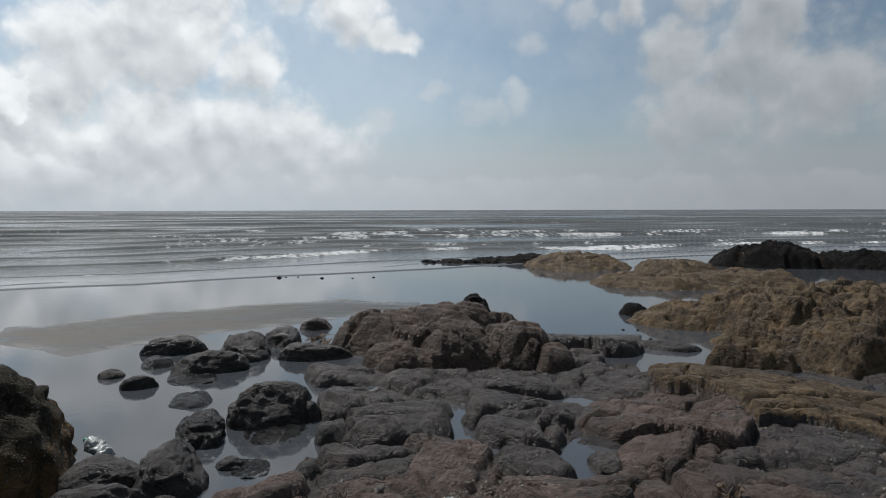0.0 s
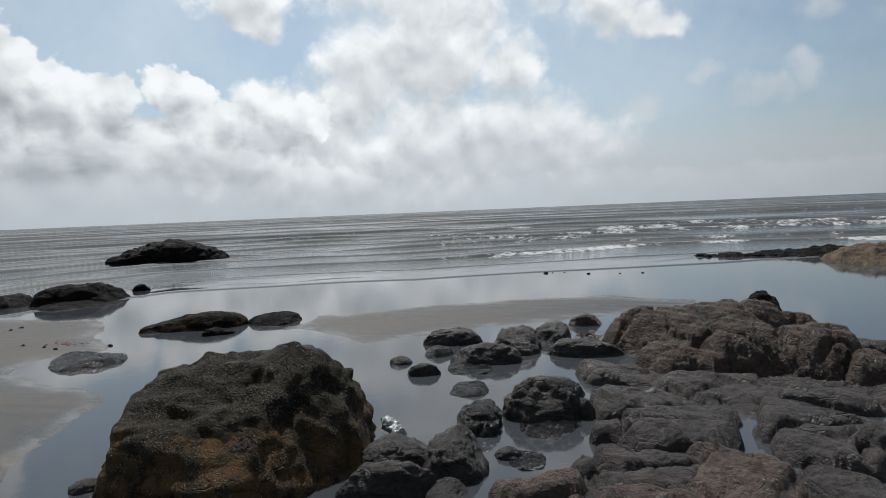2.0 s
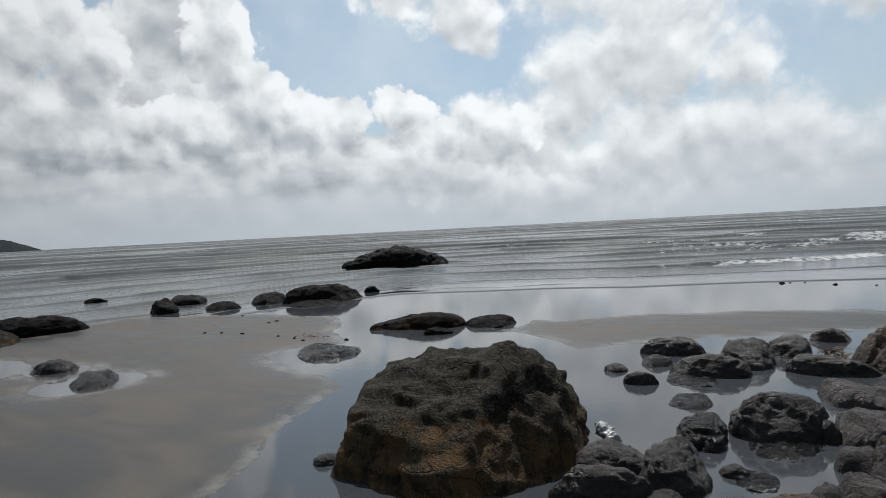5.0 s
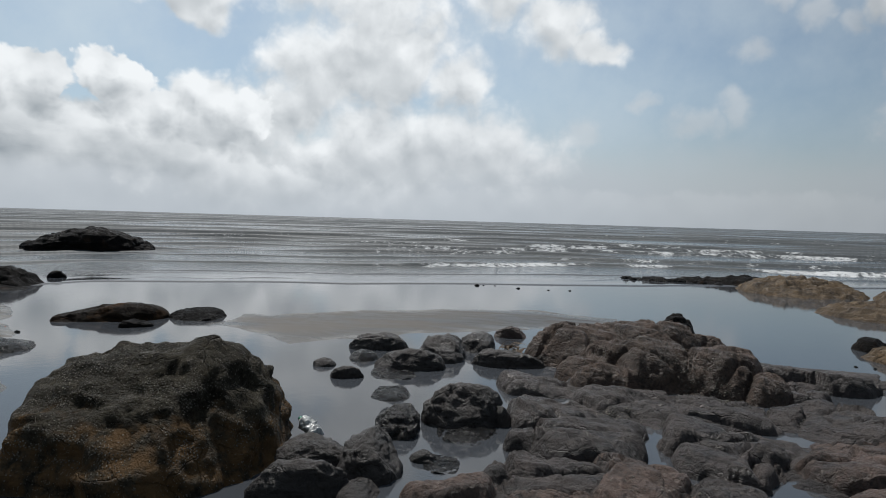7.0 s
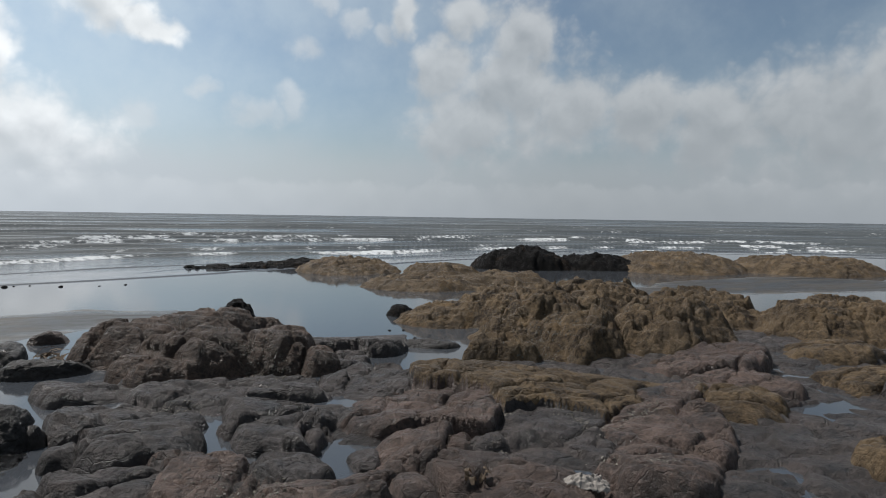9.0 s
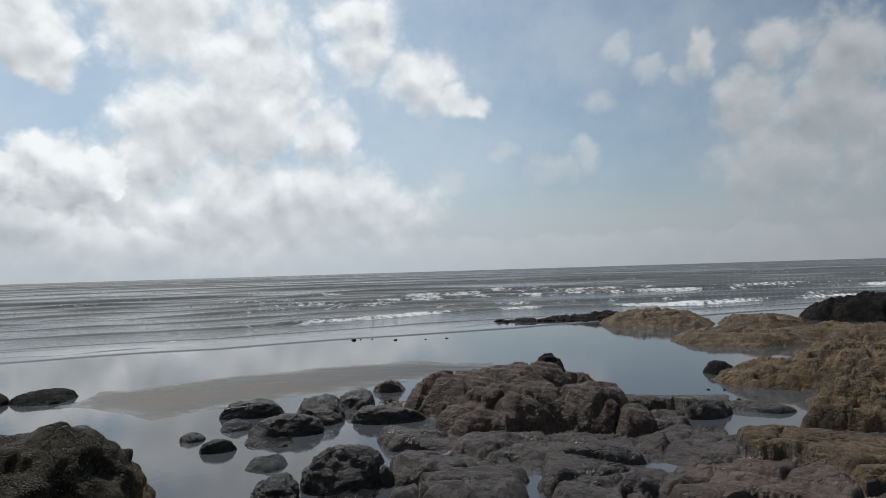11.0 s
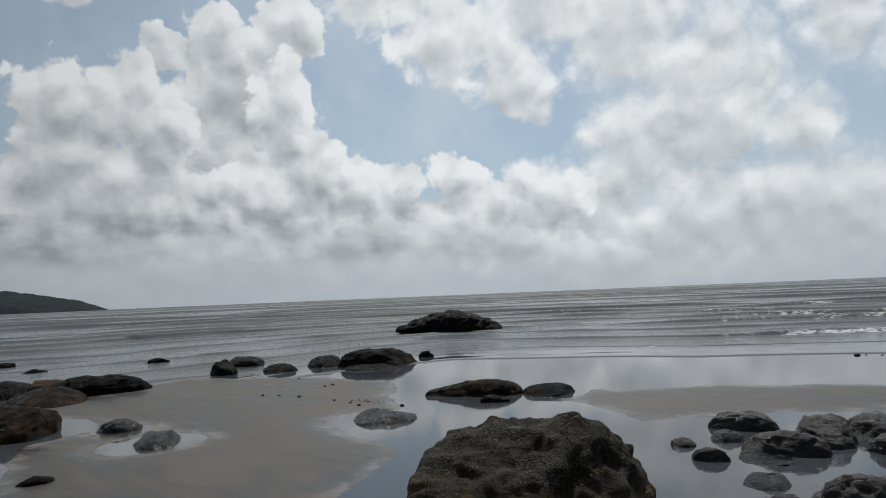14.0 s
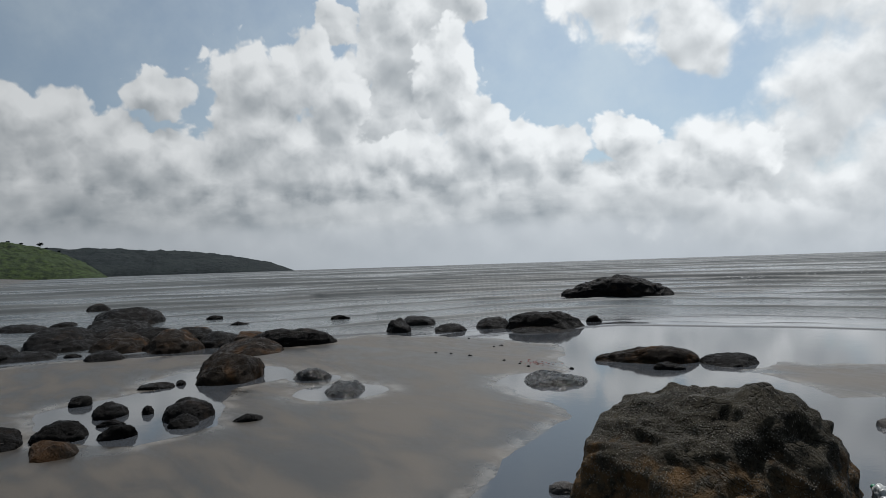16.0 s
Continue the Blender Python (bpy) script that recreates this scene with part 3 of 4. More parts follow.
def rock_data(name, w, d, h, mat, square=0.8, flat=0.8, crag=1.0, sub=4, cuts=8, lean=0.0, tilt=0.0, soft=0.7, joints=1.0, swell=0.16, sides=0, tops=0, grain=1.0, ledges=1.0, number=0, taper=0.0, slant=0.0):
    """A weathered rock w wide, d deep, h high above its base: split faces, strata, cracks and a sunken foot."""
    global rock_count
    rock_count += 1
    number = number or rock_count
    seed = Vector((number * 13.7, number * 5.1, number * 2.3))
    rng = np.random.RandomState(number * 7 + 3)
    co, faces = ball(sub)
    p = np.sign(co) * np.abs(co) ** np.array([square, square, flat])
    p /= np.maximum(1e-6, np.max(np.abs(p), axis=0))
    # split faces
    start = rng.uniform(0, 6.28)
    for k in range(cuts + sides + tops):
        a, lift = rng.uniform(0, 2 * math.pi), rng.uniform(-0.1, 0.95)
        if k >= cuts:
            a, lift = (start + 6.28 * (k - cuts + rng.uniform(-0.25, 0.25)) / sides, rng.uniform(0.0, 0.3)) if k < cuts + sides else (a, rng.uniform(0.9, 0.985))
        m = np.array([math.cos(a) * math.sqrt(max(0.0, 1 - lift * lift)), math.sin(a) * math.sqrt(max(0.0, 1 - lift * lift)), lift])
        reach = p @ m
        lim = np.max(reach) * rng.uniform(0.74, 0.92)
        p -= np.clip(reach - lim, 0, None)[:, None] * m * soft
    p /= np.array([np.max(np.abs(p[:, 0])), np.max(np.abs(p[:, 1])), np.max(p[:, 2])])
    q = p * np.array([w / 2, d / 2, h])
    q[:, :2] *= (1 + taper * (0.35 - p[:, 2:3]))
    q[:, 1] += lean * q[:, 2]
    q[:, 2] *= 1 + slant * p[:, 1]
    q[:, 2] *= 1 + tilt * q[:, 0] / w
    size = min(w, d, 2 * h) if h > 0.05 else min(w, d) * 0.5
    mean = (w + d) / 2
    bed = Vector(rng.uniform(-1, 1, 3))
    bed = Vector((bed.x * 0.35, bed.y * 0.35, 1)).normalized()
    grainway = rng.uniform(0, math.pi)
    cg, sg = math.cos(grainway), math.sin(grainway)
    step = max(0.05, size * 0.22)
    rugged = min(1.0, size * 1.6)
    pts = []
    for k in range(len(q)):
        v, c = Vector(q[k]), Vector(co[k])
        big = noise.noise(seed + v / mean * 1.7)
        mid = noise.fractal(seed + v / mean * 4.0, 0.9, 2.1, 4)
        ridge = 1 - 2 * abs(noise.noise(seed + v / mean * 6.5))
        dist, _ = noise.voronoi(seed + Vector((v.x, v.y, v.z * 1.6)) / mean * 2.1 + Vector((mid, mid, mid)) * 0.25)
        crack = max(0.0, 1 - (dist[1] - dist[0]) * 9.0)
        along = Vector(((v.x * cg + v.y * sg) * 3, (v.y * cg - v.x * sg) * 15, v.z * 15)) / mean
        wrinkle = noise.fractal(seed + along, 0.9, 2.0, 2)
        level = v.dot(bed) / step + 0.9 * big + 0.4 * mid
        ledge = level - math.floor(level)
        ledge = (ledge if ledge < 0.75 else (1 - ledge) * 3) - 0.4
        out = swell * big + crag * (0.075 * mid - 0.04 * ridge + 0.05 * grain * wrinkle + 0.07 * ledges * ledge - 0.13 * joints * crack * crack)
        n = Vector((c.x / w, c.y / d, c.z / (2 * h + 0.02))).normalized()
        v += n * (out * (size * 0.62 + mean * 0.07) + rugged * (0.009 * noise.fractal(seed + v * 8.0, 0.8, 2.1, 4) - 0.012 * abs(noise.noise(seed + v * 4.5))))
        if v.z < 0:
            v.z = max(v.z * 0.5, -0.12 - 0.1 * h)
        pts.append(v[:])
    me = bpy.data.meshes.new(name)
    me.from_pydata(pts, [], faces)
    me.polygons.foreach_set("use_smooth", np.ones(len(faces), dtype=bool))
    me.materials.append(mat)
    return me


def place(name, x, y, z, w, d, h, turn, mat, parent=None, **shape):
    ob = new(name, rock_data(name, w, d, h, mat, **shape))
    ob.matrix_world = pose(x, y, z, 0, 0, turn)
    if parent:
        ob.parent = parent
    return ob


TONE = {"coal": "near-black wet", "wet": "glistening wet", "black": "black wet", "rust": "rust-brown wet", "dark": "dark wet", "brown": "brown weathered", "ochre": "ochre weathered"}


def detail(w, x, y):
    """More facets for what looms large from the path."""
    seen = w / max(2.0, math.hypot(x, y))
    return 6 if seen > 0.2 else 5 if seen > 0.06 else 4 if seen > 0.025 else 3


def boulder(x, y, z, w, d, h, turn, tone):
    word = "large" if w > 1.2 else "rounded"
    ob = place("boulder", x, y, z, w, d, h * (1.0 if tone == "wet" else 0.82), turn, ROCK[tone], square=0.8, flat=0.66, crag=0.9 if tone == "wet" else 0.6, joints=0.8, soft=0.75, swell=0.13, cuts=7, taper=0.16, sub=detail(w, x, y))
    where = "in shallow sea water" if math.hypot(x, y) > 19 else "in wet sand and shallow water"
    return tagged(ob, f"{word} {TONE[tone]} basalt boulder {where}", "rock", "boulders on the beach")


def stone(x, y, z, w, d, h, turn, tone):
    ob = place("stone", x, y, z, w, d, max(h, 0.03), turn, ROCK[tone], square=0.9, flat=0.85, crag=0.8, joints=0.4, soft=0.8, sub=min(4, detail(w, x, y) + 1))
    return tagged(ob, f"small {TONE[tone]} stone lying in shallow water", "stone", "stones on the beach")


def island(x, y, z, w, d, h, turn, tone):
    ob = place("sea_rock", x, y, z, w, d, h, turn, ROCK[tone], square=0.9, flat=0.86, sub=6, crag=0.8, joints=0.5)
    return tagged(ob, "low dark craggy rock rising from the surf", "rock")


def cells(x, y, scale, seed=0.0, tilted=False):
    """Cellular noise on arrays: nearest and second distance, and a random value (or tilted plane) for each cell."""
    u, v = x * scale + seed, y * scale - seed
    iu, iv = np.floor(u), np.floor(v)
    f1, f2, tag = np.full(np.shape(x), 9.0), np.full(np.shape(x), 9.0), np.zeros(np.shape(x))
    plane = np.zeros(np.shape(x))
    for du in (-1, 0, 1):
        for dv in (-1, 0, 1):
            a, c = iu + du, iv + dv
            h1 = np.sin(a * 127.1 + c * 311.7) * 43758.5453
            h2 = np.sin(a * 269.5 + c * 183.3) * 43758.5453
            h1, h2 = h1 - np.floor(h1), h2 - np.floor(h2)
            d = np.hypot(a + h1 - u, c + h2 - v)
            near = d < f1
            f2 = np.where(near, f1, np.minimum(f2, d))
            tag = np.where(near, h1 * 7 % 1, tag)
            if tilted:
                plane = np.where(near, (h1 * 13 % 1 - 0.5) * (u - a - h1) + (h2 * 11 % 1 - 0.35) * (v - c - h2), plane)
            f1 = np.where(near, d, f1)
    return (f1, f2, tag, plane) if tilted else (f1, f2, tag)


def craggy(name, x0, x1, y0, y1, step, domes, mat, parent, rough, seed, power=2.6):
    """Bedrock built of overlapping humps (x, y, width, depth, height, turn), broken by joints and ledges."""
    X, Y = np.meshgrid(np.arange(x0, x1, step), np.arange(y0, y1, step))
    wx = X + 0.4 * rough * fbm(X, Y, 1.6, 4, seed)
    wy = Y + 0.4 * rough * fbm(X, Y, 1.6, 4, seed + 40)
    Z = np.full(X.shape, -0.4)
    for x, y, w, d, h, turn in domes:
        c, s = math.cos(radians(turn)), math.sin(radians(turn))
        a, e = ((wx - x) * c + (wy - y) * s) / (w / 2), ((wy - y) * c - (wx - x) * s) / (d / 2)
        rho = np.sqrt(a * a + e * e)
        z = h * np.clip(1 - rho ** power, -1, 1)
        Z = np.maximum(Z, np.where(rho < 1.35, z, -0.4))
    lift = np.clip(Z + 0.15, 0, 0.6)
    f1, f2, tag, plane = cells(wx, wy * 1.3, 1.25, seed, True)
    g1, g2, tag2, plane2 = cells(X + 0.12 * fbm(X, Y, 3.0, 3, seed), Y * 1.7, 3.6, seed + 9, True)
    block = 0.12 * (tag - 0.5) + 0.24 * plane - 0.16 * np.clip(1 - (f2 - f1) * 11, 0, 1)
    block += 0.09 * (tag2 - 0.5) + 0.15 * plane2 - 0.08 * np.clip(1 - (g2 - g1) * 6, 0, 1)
    Z = Z + rough * lift * 2.0 * (block + 0.07 * fbm(X, Y * 1.5, 6.0, 4, seed + 7, 0.6))
    slope = 0.10 * X + 0.16 * Y + 0.12 * fbm(X, Y, 0.7, 3, seed + 3)
    level = (Z + slope) / 0.15
    base = np.floor(level)
    part_up = level - base
    stepped = (base + np.clip((part_up - 0.62) / 0.3, 0, 1) * 0.8 + 0.2 * part_up) * 0.15 - slope
    Z = np.where(Z > -0.05, Z + (stepped - Z) * min(1.0, rough * 1.4) * 0.5, Z)
    ob = new(name, grid_mesh(name, X, Y, Z, mat))
    ob.parent = parent
    return ob


SHELF = new("rock_shelf")
tagged(SHELF, "broad shelf of cracked weathered basalt slabs with tide pools", "rock shelf")
OUTCROP = new("rock_outcrop")
tagged(OUTCROP, "humped brown basalt outcrop with rough crusted tops", "rock outcrop")
RIDGE = new("rock_ridge")
tagged(RIDGE, "craggy ochre and brown basalt ridge beside a tide channel", "rock ridge")
REEF = new("reef")
tagged(REEF, "low ochre and dark reef at the edge of the surf", "reef")


SLABS = []


def slab(x, y, z, w, d, h, turn, tone):
    """Notes one slab of the shelf; fit_blocks() sets them against one another."""
    SLABS.append((x, y, w * 1.16, d * 1.16, min(max(0.68 * h, 0.06), 0.165) * (1.3 if tone == "ochre" else 1.0), turn, tone))


def fit_blocks(name, blocks, parent, x0, x1, y0, y1, step, seed, bed=0.3, cleft=0.05, domes=()):
    """Fitted blocks of bedrock (x, y, width, depth, height, turn, tone): each keeps to its own cell, worn round at the joints."""
    X, Y = np.meshgrid(np.arange(x0, x1, step), np.arange(y0, y1, step))
    wx = X + 0.17 * fbm(X, Y, 1.2, 3, seed) + 0.05 * fbm(X, Y, 5.0, 3, seed + 1)
    wy = Y + 0.17 * fbm(X, Y, 1.2, 3, seed + 10) + 0.05 * fbm(X, Y, 5.0, 3, seed + 11)
    near, second, owner = np.full(X.shape, 9.0), np.full(X.shape, 9.0), np.full(X.shape, -1)
    for k, (x, y, w, d, h, turn, tone) in enumerate(blocks):
        c, s = math.cos(radians(turn)), math.sin(radians(turn))
        a, e = ((wx - x) * c + (wy - y) * s) / (w / 2), ((wy - y) * c - (wx - x) * s) / (d / 2)
        rho = (np.abs(a) ** 2.8 + np.abs(e) ** 2.8) ** (1 / 2.8)
        closer = rho < near
        second = np.where(closer, near, np.minimum(second, rho))
        near, owner = np.where(closer, rho, near), np.where(closer, k, owner)
    Z = np.full(X.shape, -0.2)
    rnd = random.Random(31)
    # joints across the blocks, and shallow worn creases
    g1, g2, gtag, plane = cells(wx + 0.3 * fbm(X, Y, 0.8, 2, seed + 3), wy * 1.5, 1.05, seed, True)
    split = np.clip(1 - (g2 - g1) * 11, 0, 1) ** 0.7 * (0.15 + 0.85 * (gtag > 0.3))
    worn = np.clip(1 - (g2 - g1) * 3.2, 0, 1) ** 2
    k1, k2, ktag, chip = cells(wx, wy * 1.5, 2.6, seed + 4, True)
    crease = np.clip(1 - (k2 - k1) * 6, 0, 1) * (ktag > 0.45)
    mass = np.full(X.shape, -0.3)
    for x, y, w, d, h, turn in domes:
        c, s = math.cos(radians(turn)), math.sin(radians(turn))
        a, e = ((wx - x) * c + (wy - y) * s) / (w / 2), ((wy - y) * c - (wx - x) * s) / (d / 2)
        mass = np.maximum(mass, h * np.clip(1 - np.hypot(a, e) ** 3.2, -1, 1))
    for k, (x, y, w, d, h, turn, tone) in enumerate(blocks):
        mine = owner == k
        half = min(w, d) / 2
        joint = np.clip((second - near) * half / (0.05 + 0.18 * h), 0, 1)
        rim = np.clip((1.08 - near) * half / (0.07 + 0.4 * h), 0, 1)
        t = radians(turn + rnd.uniform(-25, 25))
        u, v = X * math.cos(t) + Y * math.sin(t), Y * math.cos(t) - X * math.sin(t)
        lean = rnd.uniform(-0.13, 0.13) * (X - x) + rnd.uniform(-0.16, 0.08) * (Y - y)
        top = (mass + 0.10 * h * (1 - near ** 2) if domes else h * (1.02 - 0.16 * near ** 3)) + lean + 0.045 * fbm(X, Y, 1.1, 3, k * 3.7) + (0.12 * h + 0.03) * (gtag - 0.5) + (0.07 + (0.08 if domes else 0.22) * h) * plane + (0.035 + 0.02 * h if domes else 0.06 + 0.09 * h) * chip + 0.02 * fbm(X, Y * 1.4, 4.0, 3, seed + 8)
        lines = fbm(u * 1.3 + 0.3 * fbm(X, Y, 2.0, 2, k), v * 6.0, 1.0, 2, k * 1.3)
        if tone == "ochre":
            top = h * (1.12 - 0.42 * near ** 2.2) + lean + 0.035 * fbm(X, Y, 1.1, 3, k * 3.7) + 0.12 * h * plane
        top = top + 0.009 * lines + 0.012 * fbm(X, Y, 9.0, 3, k, 0.6) - (cleft + 0.1 * h) * split - (0.015 + 0.03 * h) * worn - 0.032 * crease - 0.022 * np.abs(fbm(wx, wy * 1.4, 5.0, 3, seed + 21)) + 0.008 * fbm(X, Y, 21.0, 2, seed + 23)
        level = (top + 0.12 * X + 0.2 * Y + 0.05 * fbm(X, Y, 1.5, 3, seed + 12)) / 0.085
        over = level - np.floor(level)
        top = top + 0.085 * (0.45 if domes else 0.2) * (np.clip((over - 0.7) / 0.22, 0, 1) - over)
        top = np.maximum(top, -0.1 if domes else 0.02)
        rise = bed * top + (1 - bed) * top * np.sqrt(1 - (1 - joint) ** 2.2)
        Z = np.where(mine & (near < 1.12), -0.14 + (rise + 0.14) * np.sqrt(1 - (1 - rim) ** 2.2), Z)
    r, c = X.shape
    co = np.stack([X, Y, Z], -1).reshape(-1, 3)
    idx = np.arange(r * c).reshape(r, c)
    quads = np.stack([idx[:-1, :-1], idx[:-1, 1:], idx[1:, 1:], idx[1:, :-1]], -1).reshape(-1, 4)
    own = owner.reshape(-1)[quads]
    alive = (Z.reshape(-1)[quads].max(axis=1) > -0.13)
    for k, (x, y, w, d, h, turn, tone) in enumerate(blocks):
        q = quads[(own[:, 0] == k) & alive]
        if len(q) < 20:
            continue
        used, inv = np.unique(q, return_inverse=True)
        me = bpy.data.meshes.new(name)
        me.from_pydata((co[used] - np.array([x, y, 0])).tolist(), [], inv.reshape(-1, 4).tolist())
        me.polygons.foreach_set("use_smooth", np.ones(len(q), dtype=bool))
        me.materials.append(ROCK[tone])
        ob = new(name, me)
        ob.location = (x, y, 0)
        ob.parent = parent



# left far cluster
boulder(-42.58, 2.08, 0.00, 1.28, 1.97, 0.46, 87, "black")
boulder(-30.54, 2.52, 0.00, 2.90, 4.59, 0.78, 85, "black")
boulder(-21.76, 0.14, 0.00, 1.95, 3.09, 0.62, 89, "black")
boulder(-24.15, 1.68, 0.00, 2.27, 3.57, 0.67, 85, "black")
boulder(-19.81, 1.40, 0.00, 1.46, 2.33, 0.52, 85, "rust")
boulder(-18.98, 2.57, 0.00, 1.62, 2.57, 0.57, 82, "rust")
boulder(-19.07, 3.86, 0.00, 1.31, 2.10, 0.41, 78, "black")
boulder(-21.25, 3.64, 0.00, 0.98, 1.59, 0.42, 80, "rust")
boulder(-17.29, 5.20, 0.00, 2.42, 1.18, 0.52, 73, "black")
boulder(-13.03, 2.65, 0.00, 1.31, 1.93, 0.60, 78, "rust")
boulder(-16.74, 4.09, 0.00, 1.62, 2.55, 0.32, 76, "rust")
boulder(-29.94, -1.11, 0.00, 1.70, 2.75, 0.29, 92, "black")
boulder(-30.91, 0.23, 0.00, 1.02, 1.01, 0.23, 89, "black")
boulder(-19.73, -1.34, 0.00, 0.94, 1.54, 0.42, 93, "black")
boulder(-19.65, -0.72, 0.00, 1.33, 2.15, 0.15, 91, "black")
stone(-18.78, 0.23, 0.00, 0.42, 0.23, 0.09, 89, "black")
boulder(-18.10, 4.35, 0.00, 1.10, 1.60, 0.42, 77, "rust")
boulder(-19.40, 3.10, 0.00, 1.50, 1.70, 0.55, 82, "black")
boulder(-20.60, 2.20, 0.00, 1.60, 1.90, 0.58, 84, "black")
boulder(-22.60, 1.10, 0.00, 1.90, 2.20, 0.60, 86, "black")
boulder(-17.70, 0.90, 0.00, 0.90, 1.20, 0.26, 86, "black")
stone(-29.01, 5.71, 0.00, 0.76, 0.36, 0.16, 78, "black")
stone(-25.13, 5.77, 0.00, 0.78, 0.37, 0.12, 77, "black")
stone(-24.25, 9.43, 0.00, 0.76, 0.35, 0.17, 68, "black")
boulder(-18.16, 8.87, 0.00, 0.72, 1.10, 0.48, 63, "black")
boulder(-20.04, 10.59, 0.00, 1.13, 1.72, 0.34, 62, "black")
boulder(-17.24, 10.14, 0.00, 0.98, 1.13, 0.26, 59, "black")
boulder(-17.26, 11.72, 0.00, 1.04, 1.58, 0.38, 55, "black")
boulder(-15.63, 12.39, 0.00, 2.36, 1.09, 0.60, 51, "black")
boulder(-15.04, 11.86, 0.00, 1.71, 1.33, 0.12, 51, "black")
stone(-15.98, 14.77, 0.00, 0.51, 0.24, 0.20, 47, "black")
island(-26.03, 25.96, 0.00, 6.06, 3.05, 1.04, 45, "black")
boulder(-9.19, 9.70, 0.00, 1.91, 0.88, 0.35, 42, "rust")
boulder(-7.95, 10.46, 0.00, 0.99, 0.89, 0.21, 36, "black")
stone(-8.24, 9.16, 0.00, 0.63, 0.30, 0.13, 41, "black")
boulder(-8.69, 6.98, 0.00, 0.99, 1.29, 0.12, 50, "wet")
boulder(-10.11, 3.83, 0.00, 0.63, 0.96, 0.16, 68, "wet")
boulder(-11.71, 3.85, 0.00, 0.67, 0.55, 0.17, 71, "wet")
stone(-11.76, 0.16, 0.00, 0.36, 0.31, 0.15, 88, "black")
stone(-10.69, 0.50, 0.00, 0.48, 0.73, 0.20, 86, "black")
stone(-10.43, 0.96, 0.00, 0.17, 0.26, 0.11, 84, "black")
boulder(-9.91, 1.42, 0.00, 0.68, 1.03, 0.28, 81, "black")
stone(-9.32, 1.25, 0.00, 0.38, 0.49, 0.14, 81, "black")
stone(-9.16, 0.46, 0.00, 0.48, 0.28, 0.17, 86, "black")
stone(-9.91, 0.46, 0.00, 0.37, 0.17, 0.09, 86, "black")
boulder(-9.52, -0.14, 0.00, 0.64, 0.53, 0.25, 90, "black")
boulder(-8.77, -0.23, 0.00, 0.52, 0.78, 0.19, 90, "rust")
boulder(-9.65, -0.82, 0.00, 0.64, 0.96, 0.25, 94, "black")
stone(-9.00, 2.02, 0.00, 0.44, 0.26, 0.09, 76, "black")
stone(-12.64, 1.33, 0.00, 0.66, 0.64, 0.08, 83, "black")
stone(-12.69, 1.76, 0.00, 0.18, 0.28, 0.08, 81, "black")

# middle
stone(-4.56, 3.56, 0.00, 0.29, 0.22, 0.08, 52, "coal")
stone(-5.73, 8.20, 0.00, 0.32, 0.50, 0.10, 35, "coal")
boulder(-3.79, 9.27, 0.00, 0.93, 0.43, 0.29, 22, "coal")
boulder(-3.71, 8.51, 0.00, 0.40, 0.61, 0.11, 23, "wet")
boulder(-2.92, 8.19, 0.00, 0.94, 0.43, 0.29, 19, "coal")
boulder(-2.76, 9.07, 0.00, 0.66, 0.99, 0.35, 17, "coal")
boulder(-2.41, 9.89, 0.00, 0.53, 0.80, 0.31, 13, "coal")
boulder(-1.75, 8.87, 0.00, 0.95, 0.44, 0.27, 11, "coal")
boulder(-2.13, 11.08, 0.00, 0.57, 0.27, 0.23, 11, "brown")
stone(-4.00, 7.88, 0.00, 0.31, 0.29, 0.09, 27, "coal")
stone(-3.44, 7.37, 0.00, 0.43, 0.20, 0.14, 25, "coal")
boulder(-2.99, 7.83, 0.00, 0.55, 0.74, 0.03, 21, "wet")
boulder(-2.67, 6.88, 0.00, 0.43, 0.64, 0.06, 21, "wet")
boulder(-2.14, 5.75, 0.00, 0.46, 0.68, 0.22, 20, "wet")
boulder(-1.64, 6.20, 0.00, 0.79, 0.53, 0.44, 14, "coal")
stone(-1.27, 6.28, 0.00, 0.20, 0.30, 0.19, 11, "coal")
boulder(-1.53, 5.96, 0.00, 0.54, 0.80, 0.04, 14, "wet")
boulder(-2.55, 4.78, 0.00, 0.61, 0.58, 0.21, 28, "coal")
boulder(-2.00, 4.77, 0.00, 0.49, 0.72, 0.37, 22, "coal")
boulder(-2.27, 4.15, 0.00, 0.72, 0.33, 0.29, 28, "coal")
stone(-1.67, 5.08, 0.00, 0.24, 0.20, 0.07, 18, "coal")
boulder(-1.48, 5.03, 0.00, 0.29, 0.38, 0.01, 16, "wet")
stone(-1.86, 4.25, 0.00, 0.33, 0.46, 0.10, 23, "coal")

# slabs
slab(-0.98, 7.84, 0.00, 1.20, 0.75, 0.19, 8, "dark")
slab(-0.84, 6.67, 0.00, 0.75, 1.10, 0.22, 8, "dark")
slab(-0.92, 5.73, 0.00, 0.34, 0.51, 0.18, 10, "dark")
slab(-0.40, 5.98, 0.00, 0.87, 1.25, 0.27, 5, "dark")
slab(0.32, 7.36, 0.00, 1.70, 0.99, 0.20, -1, "dark")
slab(0.65, 6.43, 0.00, 0.73, 1.07, 0.29, -5, "dark")
slab(0.78, 5.92, 0.00, 0.71, 1.03, 0.29, -6, "dark")
slab(0.72, 5.03, 0.00, 0.54, 0.79, 0.20, -7, "dark")
slab(-0.50, 4.84, 0.00, 1.13, 0.61, 0.20, 7, "dark")
slab(-1.23, 4.36, 0.00, 0.59, 0.40, 0.21, 18, "brown")
slab(0.10, 4.73, 0.00, 0.79, 1.10, 0.18, 0, "brown")
slab(-0.38, 4.36, 0.00, 0.81, 0.48, 0.16, 7, "brown")
